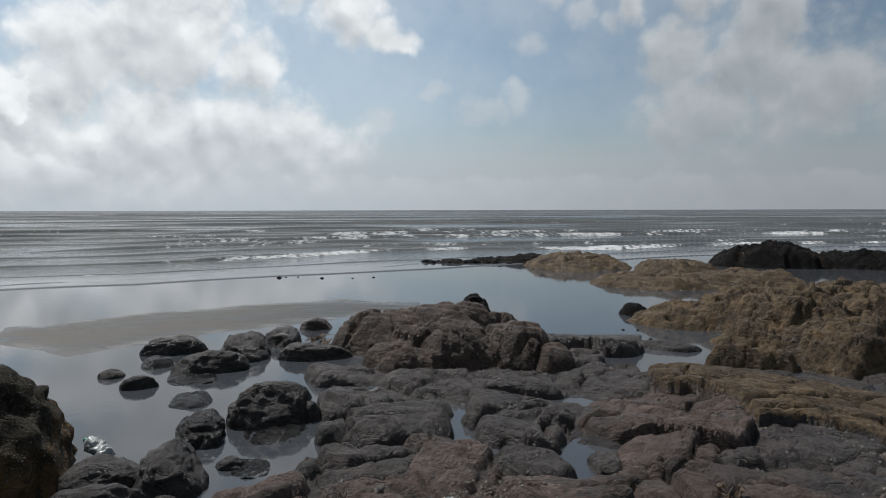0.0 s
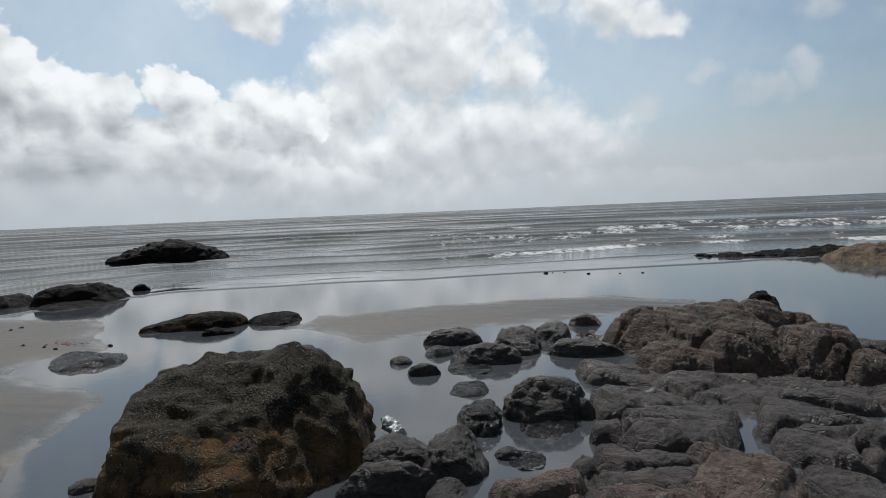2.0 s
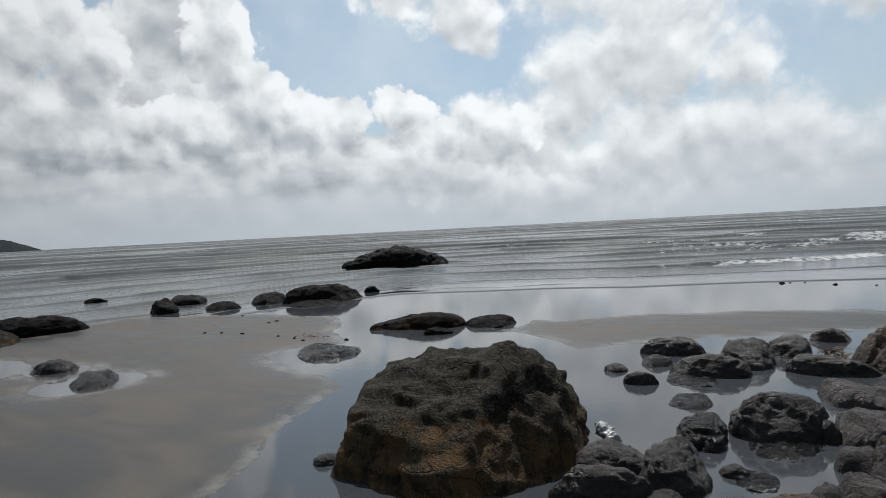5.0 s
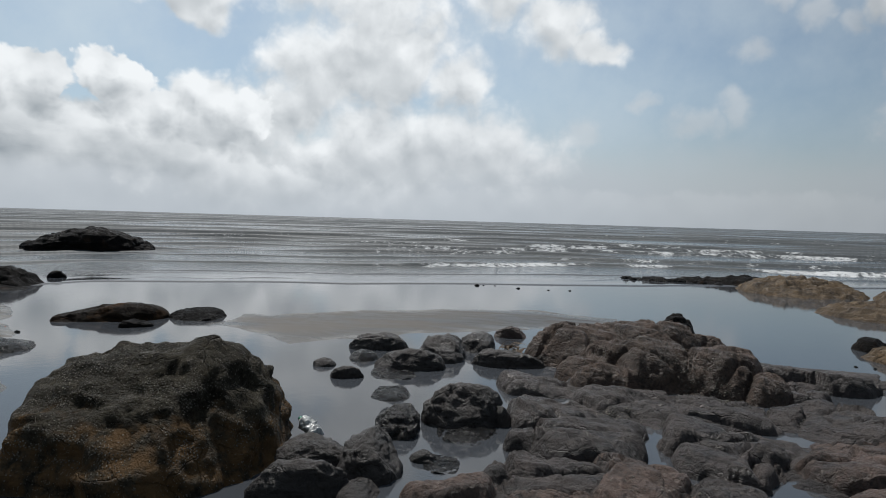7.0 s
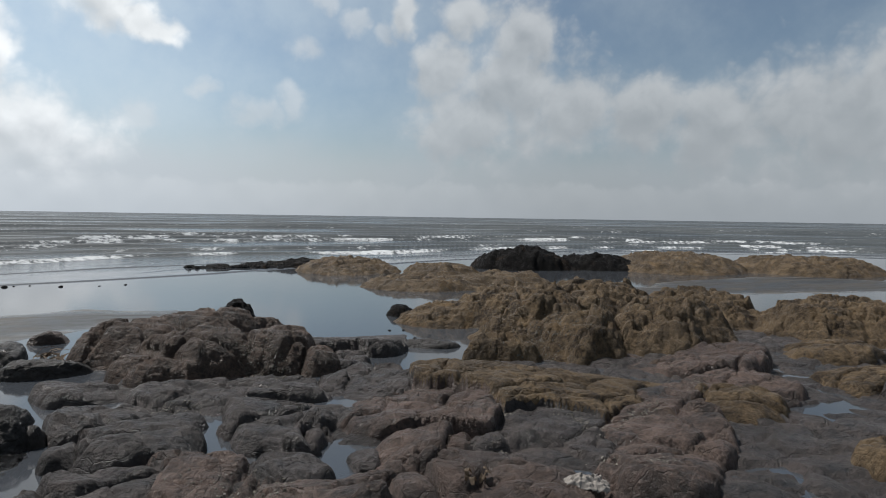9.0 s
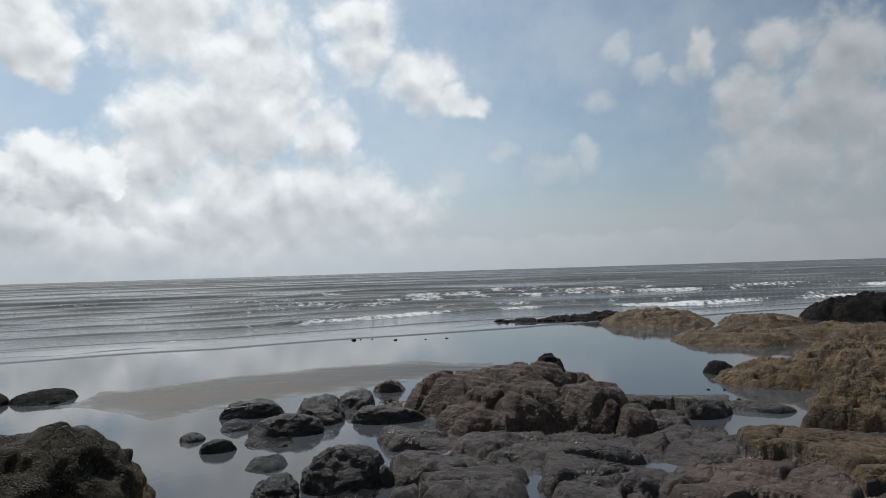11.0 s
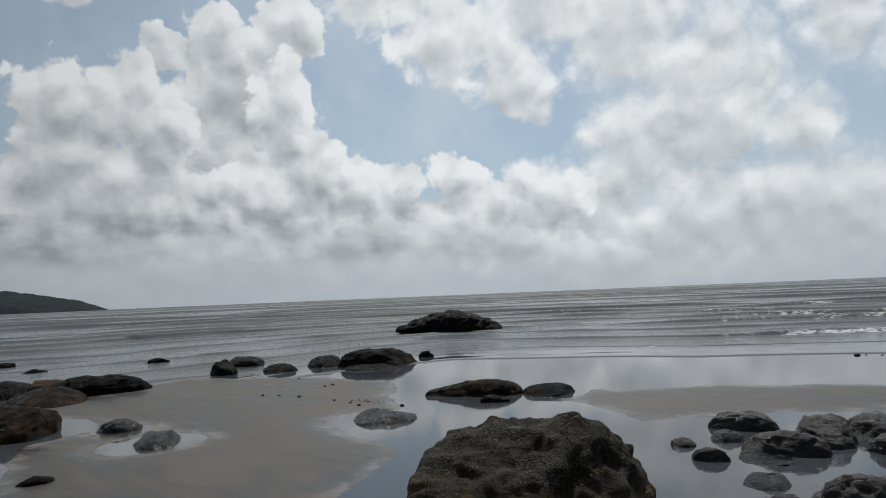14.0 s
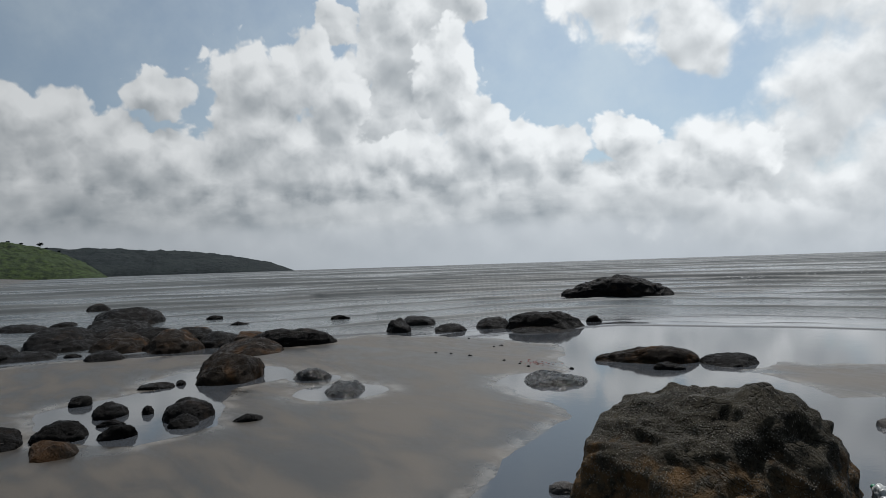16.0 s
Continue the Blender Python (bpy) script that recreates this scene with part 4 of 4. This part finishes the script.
slab(0.94, 4.35, 0.00, 1.27, 0.58, 0.25, -11, "brown")
slab(1.01, 5.66, 0.00, 0.25, 0.38, 0.20, -9, "dark")
slab(2.24, 9.97, 0.00, 1.37, 1.96, 0.12, -12, "dark")
slab(1.73, 8.72, 0.00, 0.71, 1.06, 0.16, -10, "dark")
slab(1.38, 7.38, 0.00, 0.38, 0.57, 0.17, -10, "dark")
slab(1.85, 7.43, 0.00, 0.81, 1.19, 0.15, -13, "dark")
boulder(3.20, 9.45, 0.00, 0.95, 0.42, 0.13, -22, "coal")
stone(1.26, 5.06, 0.00, 0.30, 0.45, 0.10, -13, "dark")

# right slabs
slab(3.62, 6.45, 0.00, 2.86, 1.81, 0.53, -29, "ochre")
slab(2.17, 6.16, 0.00, 1.45, 1.45, 0.27, -18, "brown")
slab(1.70, 4.97, 0.00, 0.66, 0.95, 0.29, -18, "brown")
slab(2.05, 4.76, 0.00, 0.68, 0.98, 0.22, -22, "brown")
slab(2.29, 4.92, 0.00, 0.51, 0.54, 0.10, -24, "dark")
slab(2.99, 5.11, 0.00, 0.93, 1.18, 0.16, -29, "dark")
slab(3.95, 4.89, 0.00, 1.03, 1.45, 0.39, -38, "brown")
slab(2.18, 4.17, 0.00, 1.23, 0.79, 0.24, -26, "brown")
slab(3.33, 4.23, 0.00, 0.83, 1.18, 0.22, -37, "brown")
slab(5.25, 5.57, 0.00, 0.98, 1.41, 0.67, -43, "ochre")

# dark tip of the ridge
boulder(3.65, 12.60, 0.00, 0.55, 0.61, 0.25, -16, "black")

# humped outcrop
fit_blocks("rock_hump", [
    (-0.80, 9.7, 1.7, 1.6, 0.46, 8, "umber"), (-0.05, 8.8, 1.5, 1.5, 0.44, 14, "umber"), (0.1, 10.2, 2.0, 1.5, 0.52, 0, "umber"),
    (0.95, 8.85, 1.2, 1.35, 0.42, -6, "umber"), (0.5, 11.1, 0.75, 0.8, 0.52, -4, "black"), (1.0, 10.4, 0.8, 1.2, 0.40, -4, "umber"), (-0.6, 8.3, 0.9, 0.9, 0.30, 5, "umber"),
    (1.4, 8.35, 0.6, 0.9, 0.32, -7, "umber")], OUTCROP, -2.6, 2.4, 7.2, 13.0, 0.022, 23.0, 0.86, 0.05, [
    (-0.8, 9.7, 1.8, 1.5, 0.52, 5), (0.05, 9.0, 2.2, 1.8, 0.48, 0), (0.85, 8.75, 1.3, 1.4, 0.40, -6), (0.5, 11.1, 0.75, 0.8, 0.54, -1),
    (0.85, 10.4, 0.9, 1.2, 0.36, -4), (-0.55, 8.35, 0.95, 0.9, 0.27, 5), (1.3, 8.4, 0.7, 0.9, 0.28, -7), (-0.1, 10.1, 2.5, 1.5, 0.53, 0)])

# craggy ridge and the reef behind it
craggy("rock_mass", 2.6, 16.0, 6.8, 15.0, 0.03, [
    (3.88, 8.2, 1.3, 0.8, 0.36, -25), (4.88, 8.6, 0.9, 1.25, 0.37, -29), (5.25, 8.4, 1.4, 1.95, 0.66, -32), (6.8, 8.6, 2.0, 2.6, 0.74, -38),
    (4.45, 11.7, 2.2, 2.3, 0.34, -20), (5.7, 11.3, 3.0, 2.9, 0.70, -25), (7.4, 11.6, 3.0, 2.9, 0.74, -32), (9.1, 10.5, 2.8, 2.9, 0.58, -40),
    (4.5, 9.7, 1.3, 0.7, 0.33, -24), (10.6, 8.6, 3.2, 3.2, 0.6, -50), (13.0, 8.0, 3.5, 4.0, 0.6, -50)], ROCK["ochre"], RIDGE, 0.7, 4.0, 3.2)
craggy("rock_mass", -1.2, 26.0, 15.4, 31.0, 0.06, [
    (5.9, 17.6, 3.8, 3.0, 0.30, -18), (7.6, 21.9, 2.7, 2.9, 0.30, -19), (4.7, 23.4, 3.5, 4.4, 0.40, -11), (8.4, 18.6, 3.4, 2.2, 0.26, -20)], ROCK["ochre"], REEF, 0.75, 7.0, 4.5)
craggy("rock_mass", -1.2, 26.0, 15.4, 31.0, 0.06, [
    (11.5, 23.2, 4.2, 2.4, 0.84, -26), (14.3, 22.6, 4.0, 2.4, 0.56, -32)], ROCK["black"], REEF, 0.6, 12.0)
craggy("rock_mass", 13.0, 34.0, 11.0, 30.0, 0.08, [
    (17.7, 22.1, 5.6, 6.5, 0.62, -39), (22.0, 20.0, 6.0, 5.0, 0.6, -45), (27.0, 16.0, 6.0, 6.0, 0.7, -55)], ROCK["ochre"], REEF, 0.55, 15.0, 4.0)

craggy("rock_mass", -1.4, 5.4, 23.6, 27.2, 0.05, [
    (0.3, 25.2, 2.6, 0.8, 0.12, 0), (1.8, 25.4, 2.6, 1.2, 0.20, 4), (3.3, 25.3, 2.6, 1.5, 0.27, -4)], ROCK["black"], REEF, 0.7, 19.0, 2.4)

# bedrock under the slabs
SHORE = [(-1.35, 4.3), (-0.9, 5.2), (-0.75, 6.6), (-0.2, 7.6), (1.3, 8.6), (2.0, 8.0), (3.0, 8.0), (4.0, 9.0), (9, 9.5), (16, 8.5), (17, -6), (-2.4, -6), (-2.3, 3.0)]
bx, by = np.meshgrid(np.arange(-3.0, 14.0, 0.05), np.arange(-4.0, 10.0, 0.05))
rim = inside(bx, by, SHORE) + 0.25 * fbm(bx, by, 1.2, 3, 14.0)
bz = np.clip(rim * 0.35, -0.15, 0.035) + 0.05 * fbm(bx, by, 1.1, 4, 6.0) + 0.03 * fbm(bx, by, 6.0, 3, 2.0)
c1, c2, ctag = cells(bx + 0.2 * fbm(bx, by, 2.0, 3, 1.0), by, 2.2, 3.0)
bz += 0.06 * (ctag - 0.5) - 0.06 * np.clip(1 - (c2 - c1) * 6, 0, 1)
for px, py, pr in ((0.14, 6.1, 0.42), (0.24, 5.6, 0.32), (1.1, 5.15, 0.3), (1.15, 7.5, 0.45), (1.5, 7.2, 0.35)):
    bz -= 0.35 * np.exp(-((bx - px) ** 2 + (by - py) ** 2) / pr ** 2)
bed = new("bedrock", grid_mesh("bedrock", bx, by, bz, ROCK["dark"]))
bed.parent = SHELF

# further slabs of the shelf beyond the first view
rs = random.Random(5)
for k in range(26):
    ax, ay = rs.uniform(4.6, 11.0), rs.uniform(-1.0, 7.6)
    if math.atan2(ax, ay) > radians(39) and math.hypot(ax, ay) > 4.2:
        slab(ax, ay, 0.0, rs.uniform(0.9, 2.0), rs.uniform(0.8, 1.6), rs.uniform(0.2, 0.42), rs.uniform(-70, 20), rs.choice(["brown", "brown", "ochre", "dark"]))

fit_blocks("rock_slab", SLABS, SHELF, -1.9, 11.6, -1.2, 10.4, 0.024, 51.0, 0.08, 0.07)

# great barnacled boulder
BIG = place("boulder", -3.77, 4.48, 0.0, 2.14, 2.2, 0.97, 40, MOSSY, square=0.88, flat=0.86, sub=6, cuts=2, lean=0.1, crag=0.5, soft=0.8, joints=0.35, swell=0.09, ledges=1.0, sides=6, tops=2, grain=1.6, taper=0.22, slant=0.12, number=124)
tagged(BIG, "great dark boulder crusted with barnacles and ochre algae", "rock")


def skin_points(ob, count, seed, keep):
    """Random places on a mesh with their normals, where keep(place, normal) holds."""
    rnd, me, out = random.Random(seed), ob.data, []
    faces, m = me.polygons, ob.matrix_world
    turn = m.to_3x3()
    for _ in range(count * 30):
        f = faces[rnd.randrange(len(faces))]
        p, nrm = m @ f.center, (turn @ f.normal).normalized()
        if keep(p, nrm):
            out.append((p, nrm))
            if len(out) >= count:
                break
    return out


def scatter(name, spots, mat, parent, size, seed, sides=5, tall=0.7, top=0.45, label=""):
    """Small blunt cones, one to a spot, joined into one part."""
    rnd, co, faces = random.Random(seed), [], []
    for p, nrm in spots:
        r = size * rnd.uniform(0.55, 1.5)
        a = nrm.orthogonal().normalized()
        c = nrm.cross(a)
        k, spin = len(co), rnd.uniform(0, 6)
        lean = (a * rnd.uniform(-0.5, 0.5) + c * rnd.uniform(-0.5, 0.5)) * r
        for ring, (w, h) in enumerate(((1.0, -0.2), (top, tall))):
            for s in range(sides):
                t = spin + 2 * math.pi * s / sides
                co.append(p + (a * math.cos(t) * (1.4 if sides < 5 else 1) + c * math.sin(t)) * r * w + nrm * r * h + lean * ring)
        for s in range(sides):
            e = (s + 1) % sides
            faces.append((k + s, k + e, k + sides + e, k + sides + s))
        faces.append(tuple(k + sides + s for s in range(sides)))
    me = bpy.data.meshes.new(name)
    me.from_pydata(co, [], faces)
    me.materials.append(mat)
    ob = new(name, me)
    if parent:
        inv = parent.matrix_world.inverted()
        ob.parent, ob.matrix_parent_inverse = parent, inv
    return tagged(ob, label, kind="stuff")


SHELL = plain("bleached_shell", (0.17, 0.155, 0.13), 0.7)
SHELL_DARK = plain("dull_shell", (0.085, 0.074, 0.058), 0.7)
bpy.context.view_layer.update()
crusted = skin_points(BIG, 11000, 3, lambda p, q: q.z > 0.25 and p.z > 0.22 and noise.noise(p * 3.1) + 0.5 * noise.noise(p * 9.0) > -0.02)
scatter("barnacle_crust", crusted[:4500], SHELL, BIG, 0.0048, 1, label="pale grey barnacle crust")
scatter("barnacle_crust", crusted[4500:], SHELL_DARK, BIG, 0.0056, 2, label="dull brown barnacle crust")

# ---- shell litter in the joints of the shelf ----
GRAPH = bpy.context.evaluated_depsgraph_get()


def drop(x, y, top=3.0):
    """Where a thing let fall at x, y comes to rest: place and normal."""
    hit, p, nrm, _, ob, _ = scene.ray_cast(GRAPH, Vector((x, y, top)), Vector((0, 0, -1)))
    return (p, nrm) if hit else (Vector((x, y, 0)), Vector((0, 0, 1)))


rs = random.Random(11)


def drift(path, wide, count):
    """Shells strewn along a line over the ground, thickest in the hollows."""
    out = []
    for _ in range(count * 2):
        k = rs.uniform(0, len(path) - 1.001)
        i, f = int(k), k - int(k)
        x = path[i][0] * (1 - f) + path[i + 1][0] * f + rs.gauss(0, wide)
        y = path[i][1] * (1 - f) + path[i + 1][1] * f + rs.gauss(0, wide)
        p, nrm = drop(x, y)
        low = sum(drop(x + dx, y + dy)[0].z for dx, dy in ((0.12, 0), (-0.12, 0), (0, 0.12), (0, -0.12))) / 4
        if p.z > 0.01 and (p.z < low + 0.01 or rs.random() < 0.25):
            out.append((p, nrm))
        if len(out) >= count:
            break
    return out


lines = drift([(3.3, 5.71), (3.3, 4.98), (3.89, 5.2), (4.34, 5.44)], 0.07, 420)
lines += drift([(2.45, 5.9), (2.77, 5.62)], 0.06, 140)
lines += drift([(3.01, 4.31), (3.33, 4.04)], 0.10, 160)
lines += drift([(2.32, 4.74), (2.49, 5.71)], 0.05, 70)
lines += drift([(-0.4, 6.9), (-0.03, 6.86)], 0.06, 80)
lines += drift([(0.15, 4.67), (0.61, 4.35)], 0.14, 240)
lines += drift([(5.51, 6.81), (5.06, 5.7)], 0.14, 220)
scatter("shell_litter", lines[::2], SHELL, SHELF, 0.009, 5, sides=4, tall=0.35, label="drift of pale broken shells")
scatter("shell_litter", lines[1::2], SHELL_DARK, SHELF, 0.010, 6, sides=4, tall=0.35, label="drift of brown broken shells")
more = drift([(3.96, 8.3), (5.2, 8.4)], 0.3, 520)
scatter("shell_litter", more, SHELL_DARK, RIDGE, 0.013, 7, sides=4, tall=0.4, label="brown shell gravel")
crust = drift([(0.45, 8.4), (0.75, 8.0), (1.1, 7.8)], 0.16, 420)
scatter("shell_crust", crust, SHELL_DARK, OUTCROP, 0.012, 8, label="pale shell crust")

# ---- stones too many to fit one by one ----
for k in range(70):
    f = rs.random()
    x, y = -0.6 + 4.4 * f + rs.uniform(-0.3, 0.3), 25.2 + rs.uniform(-0.9, 1.2) * (0.3 + f)
    w = rs.uniform(0.16, 0.42) * (0.6 + 0.6 * f)
    boulder(x, y, -0.02, w, w * rs.uniform(0.7, 1.2), w * rs.uniform(0.35, 0.6), rs.uniform(0, 180), "black")
for x, y, w in ((-4.83, 19.45, 0.28), (-4.66, 19.6, 0.14), (-4.33, 19.7, 0.12), (-3.55, 19.3, 0.22), (-2.65, 19.3, 0.13), (-2.05, 19.5, 0.18), (2.99, 10.9, 0.12), (3.22, 10.86, 0.1), (3.2, 10.1, 0.14), (2.77, 10.4, 0.1), (3.1, 9.4, 0.16)):
    stone(x, y, -0.01, w * 0.6, w * 0.5, w * 0.22, rs.uniform(0, 180), "black")
for x, y in ((-12.86, 7.1), (-12.5, 7.27), (-11.94, 7.41), (-12.84, 8.65), (-12.9, 8.9), (-10.91, 7.54), (-14.77, 9.2), (-10.03, 7.46), (-9.39, 7.96), (-10.38, 7.52)):
    ob = stone(x, y, drop(x, y)[0].z - 0.006, rs.uniform(0.06, 0.12), rs.uniform(0.05, 0.08), 0.035, rs.uniform(0, 180), "black")
    tagged(ob, "dark pebble on smooth wet sand", "pebble", "pebbles on the sand")

# ---- litter ----
PLASTIC = plain("clouded_white_plastic", (0.33, 0.345, 0.34), 0.3)
GREEN = plain("green_plastic", (0.02, 0.16, 0.09), 0.4)
CLOTH = plain("dirty_white_cloth", (0.21, 0.19, 0.17), 0.9)
STRAW = plain("dry_straw_leaf", (0.17, 0.125, 0.085), 0.8)
PETAL = plain("red_petal", (0.14, 0.022, 0.016), 0.7)


def lathe(profile, sides=24, dent=0.0, seed=0.0):
    """A turned body about its x axis from (along, radius) pairs, dented by dent."""
    bm = bmesh.new()
    rings = []
    for a, r in profile:
        ring = []
        for s in range(sides):
            t = 2 * math.pi * s / sides
            v = Vector((a, math.cos(t) * r, math.sin(t) * r))
            k = 1 + dent * noise.noise(v * 22 + Vector((seed, 0, 0))) + dent * 0.6 * noise.noise(v * 55)
            ring.append(bm.verts.new((v.x, v.y * k, v.z * k)))
        rings.append(ring)
    for p, q in zip(rings, rings[1:]):
        for s in range(sides):
            bm.faces.new((p[s], p[(s + 1) % sides], q[(s + 1) % sides], q[s]))
    bm.faces.new(list(reversed(rings[0])))
    bm.faces.new(rings[-1])
    for f in bm.faces:
        f.smooth = True
    return bm


bottle = new("plastic_bottle")
bottle.matrix_world = pose(-2.80, 5.25, 0.085, 0, -14, 150)
tagged(bottle, "crumpled white plastic bottle with green cap beside the boulder", "bottle")
wall = [(-0.15 + 0.011 * k, 0.058 + 0.004 * math.sin(k * 1.9)) for k in range(22)]
part("bottle_body", lathe([(-0.158, 0.03)] + wall + [(0.105, 0.045), (0.125, 0.024), (0.14, 0.015)], 28, 0.55, 3.0), PLASTIC, bottle)
part("cap", lathe([(0.132, 0.019), (0.136, 0.021), (0.158, 0.021), (0.161, 0.018)], 20), GREEN, bottle, "green screw cap")


def sheet(w, d, high, seed, fold):
    """A crumpled sheet with thickness."""
    bm = bmesh.new()
    bmesh.ops.create_grid(bm, x_segments=44, y_segments=34, size=1.0)
    for v in bm.verts:
        r = max(abs(v.co.x), abs(v.co.y))
        p = Vector((v.co.x * 1.6 + seed, v.co.y * 1.6, seed))
        n1 = 1 - 2 * abs(noise.noise(p * fold))
        n2 = noise.fractal(p * 3, 0.9, 2.0, 3)
        k = 1 + 0.22 * noise.noise(Vector((math.atan2(v.co.y, v.co.x) * 1.3, seed, 0)))
        v.co = Vector((v.co.x * w / 2 * k + 0.02 * n2, v.co.y * d / 2 * k, high * (1 - r * r) * (0.7 + 0.5 * n1) + 0.02 * n2))
    bmesh.ops.solidify(bm, geom=bm.faces[:], thickness=0.003)
    for f in bm.faces:
        f.smooth = True
    return bm


def laid(name, bm, mat, x, y, turn, label, category, lift=0.0):
    me = bpy.data.meshes.new(name)
    bm.to_mesh(me)
    bm.free()
    me.materials.append(mat)
    ob = new(name, me)
    ob.matrix_world = pose(x, y, drop(x, y)[0].z + lift, 0, 0, turn)
    return tagged(ob, label, category)


laid("cloth", sheet(0.30, 0.17, 0.07, 2.0, 2.2), CLOTH, 2.55, 3.9, -30, "crumpled dirty white cloth caught between rock slabs", "cloth", 0.0)
laid("paper_scrap", sheet(0.10, 0.06, 0.02, 5.0, 2.0), PLASTIC, 0.03, 4.24, 20, "small white scrap lying on the rock", "litter")
laid("paper_scrap", sheet(0.11, 0.04, 0.02, 8.0, 2.0), CLOTH, -0.45, 4.5, 60, "small white scrap lying on the rock", "litter")


def blade(length, wide, bend, seed):
    """One dry leaf blade, bent and folded along its rib."""
    bm = bmesh.new()
    rows = []
    for k in range(13):
        f = k / 12
        w = wide * math.sin(math.pi * min(1, 0.12 + 0.88 * f)) ** 0.7
        z = bend * math.sin(math.pi * f) + 0.02 * noise.noise(Vector((f * 3, seed, 0)))
        y = 0.12 * length * noise.noise(Vector((f * 1.5, seed + 9, 0)))
        rows.append([bm.verts.new((f * length, y - w, z + 0.3 * w)), bm.verts.new((f * length, y, z)), bm.verts.new((f * length, y + w, z + 0.3 * w))])
    for p, q in zip(rows, rows[1:]):
        for s in range(2):
            bm.faces.new((p[s], p[s + 1], q[s + 1], q[s]))
    bmesh.ops.solidify(bm, geom=bm.faces[:], thickness=0.004)
    return bm


def frond(x, y, turn, blades, length, label):
    ob = new("dry_leaves")
    ob.matrix_world = pose(x, y, drop(x, y)[0].z + 0.01, 0, 0, turn)
    tagged(ob, label, "leaves")
    for k in range(blades):
        leaf = part("leaf_blade", blade(length * rs.uniform(0.6, 1.1), 0.02, rs.uniform(0.02, 0.07), k * 3.1), STRAW, ob)
        leaf.matrix_local = pose(rs.uniform(-0.1, 0.1), rs.uniform(-0.1, 0.1), rs.uniform(0, 0.06), rs.uniform(-30, 30), rs.uniform(-25, 5), rs.uniform(-70, 70))
    return ob


frond(-1.95, 9.75, 10, 12, 0.36, "bundle of dry straw-coloured palm leaves caught on rocks")
frond(-1.75, 9.45, 100, 9, 0.3, "bundle of dry straw-coloured palm leaves caught on rocks")
frond(1.84, 4.06, 0, 6, 0.08, "few dry yellowish leaves lying on rock")

petals = []
for k in range(34):
    x, y = rs.gauss(-10.25, 0.28), rs.gauss(7.9, 0.16)
    petals.append((drop(x, y)[0], Vector((rs.uniform(-0.4, 0.4), rs.uniform(-0.4, 0.4), 1)).normalized()))
litter = scatter("petal_litter", petals, PETAL, None, 0.022, 9, sides=4, tall=0.3, top=0.6)
tagged(litter, "scattered red flower petals on wet sand", "petals")

# ---- trees on the near hillside ----
BARK = plain("bark", (0.05, 0.04, 0.03), 0.9)


def tree(azimuth, dist, high, seed):
    rnd = random.Random(seed)
    x, y = -dist * math.sin(radians(azimuth)), dist * math.cos(radians(azimuth))
    hit, p, _, _, _, _ = scene.ray_cast(GRAPH, Vector((x, y, 400)), Vector((0, 0, -1)))
    ob = new("tree")
    ob.matrix_world = pose(x, y, p.z - 0.5)
    tagged(ob, "dark green tree standing on the hill crest", "tree", "hill trees")
    bm = bmesh.new()
    for k in range(5):
        lean = Vector((rnd.uniform(-1, 1), rnd.uniform(-1, 1), 0)) * (0 if k == 0 else high * 0.22)
        base, tip = Vector((0, 0, 0 if k == 0 else high * 0.35)), Vector((0, 0, high * 0.75)) + lean
        r0, r1 = (0.35, 0.12) if k == 0 else (0.14, 0.05)
        ring = []
        for c, r in ((base, r0), ((base + tip) / 2 + Vector((0.2, 0.1, 0)), (r0 + r1) / 2), (tip, r1)):
            ring.append([bm.verts.new(c + Vector((math.cos(a) * r, math.sin(a) * r, 0))) for a in (k2 * math.pi / 3 for k2 in range(6))])
        for p1, q1 in zip(ring, ring[1:]):
            for s in range(6):
                bm.faces.new((p1[s], p1[(s + 1) % 6], q1[(s + 1) % 6], q1[s]))
    part("trunk", bm, BARK, ob)
    co, faces = [], []
    for k in range(900):
        v = Vector((rnd.gauss(0, 1), rnd.gauss(0, 1), rnd.gauss(0, 0.7)))
        lobe = rnd.randrange(5)
        c = Vector((math.cos(lobe * 1.3) * 0.24, math.sin(lobe * 1.3) * 0.24, 0.62 + 0.08 * (lobe % 3))) * high
        q = c + v * high * 0.11
        a, e = Vector((rnd.gauss(0, 1), rnd.gauss(0, 1), rnd.gauss(0, 1))).normalized(), Vector((rnd.gauss(0, 1), rnd.gauss(0, 1), rnd.gauss(0, 1))).normalized()
        i = len(co)
        co += [q - a * 0.35, q + e * 0.3, q + a * 0.35, q - e * 0.3]
        faces.append((i, i + 1, i + 2, i + 3))
    me = bpy.data.meshes.new("crown")
    me.from_pydata(co, [], faces)
    me.materials.append(WOODS)
    crown = new("crown", me)
    crown.parent = ob


for a, d, h, s in ((90.6, 985, 8.5, 1), (91.8, 1000, 5.0, 2), (90.2, 990, 4.0, 3), (89.4, 985, 4.0, 4), (92.6, 1000, 4.5, 5)):
    tree(a, d, h, s)
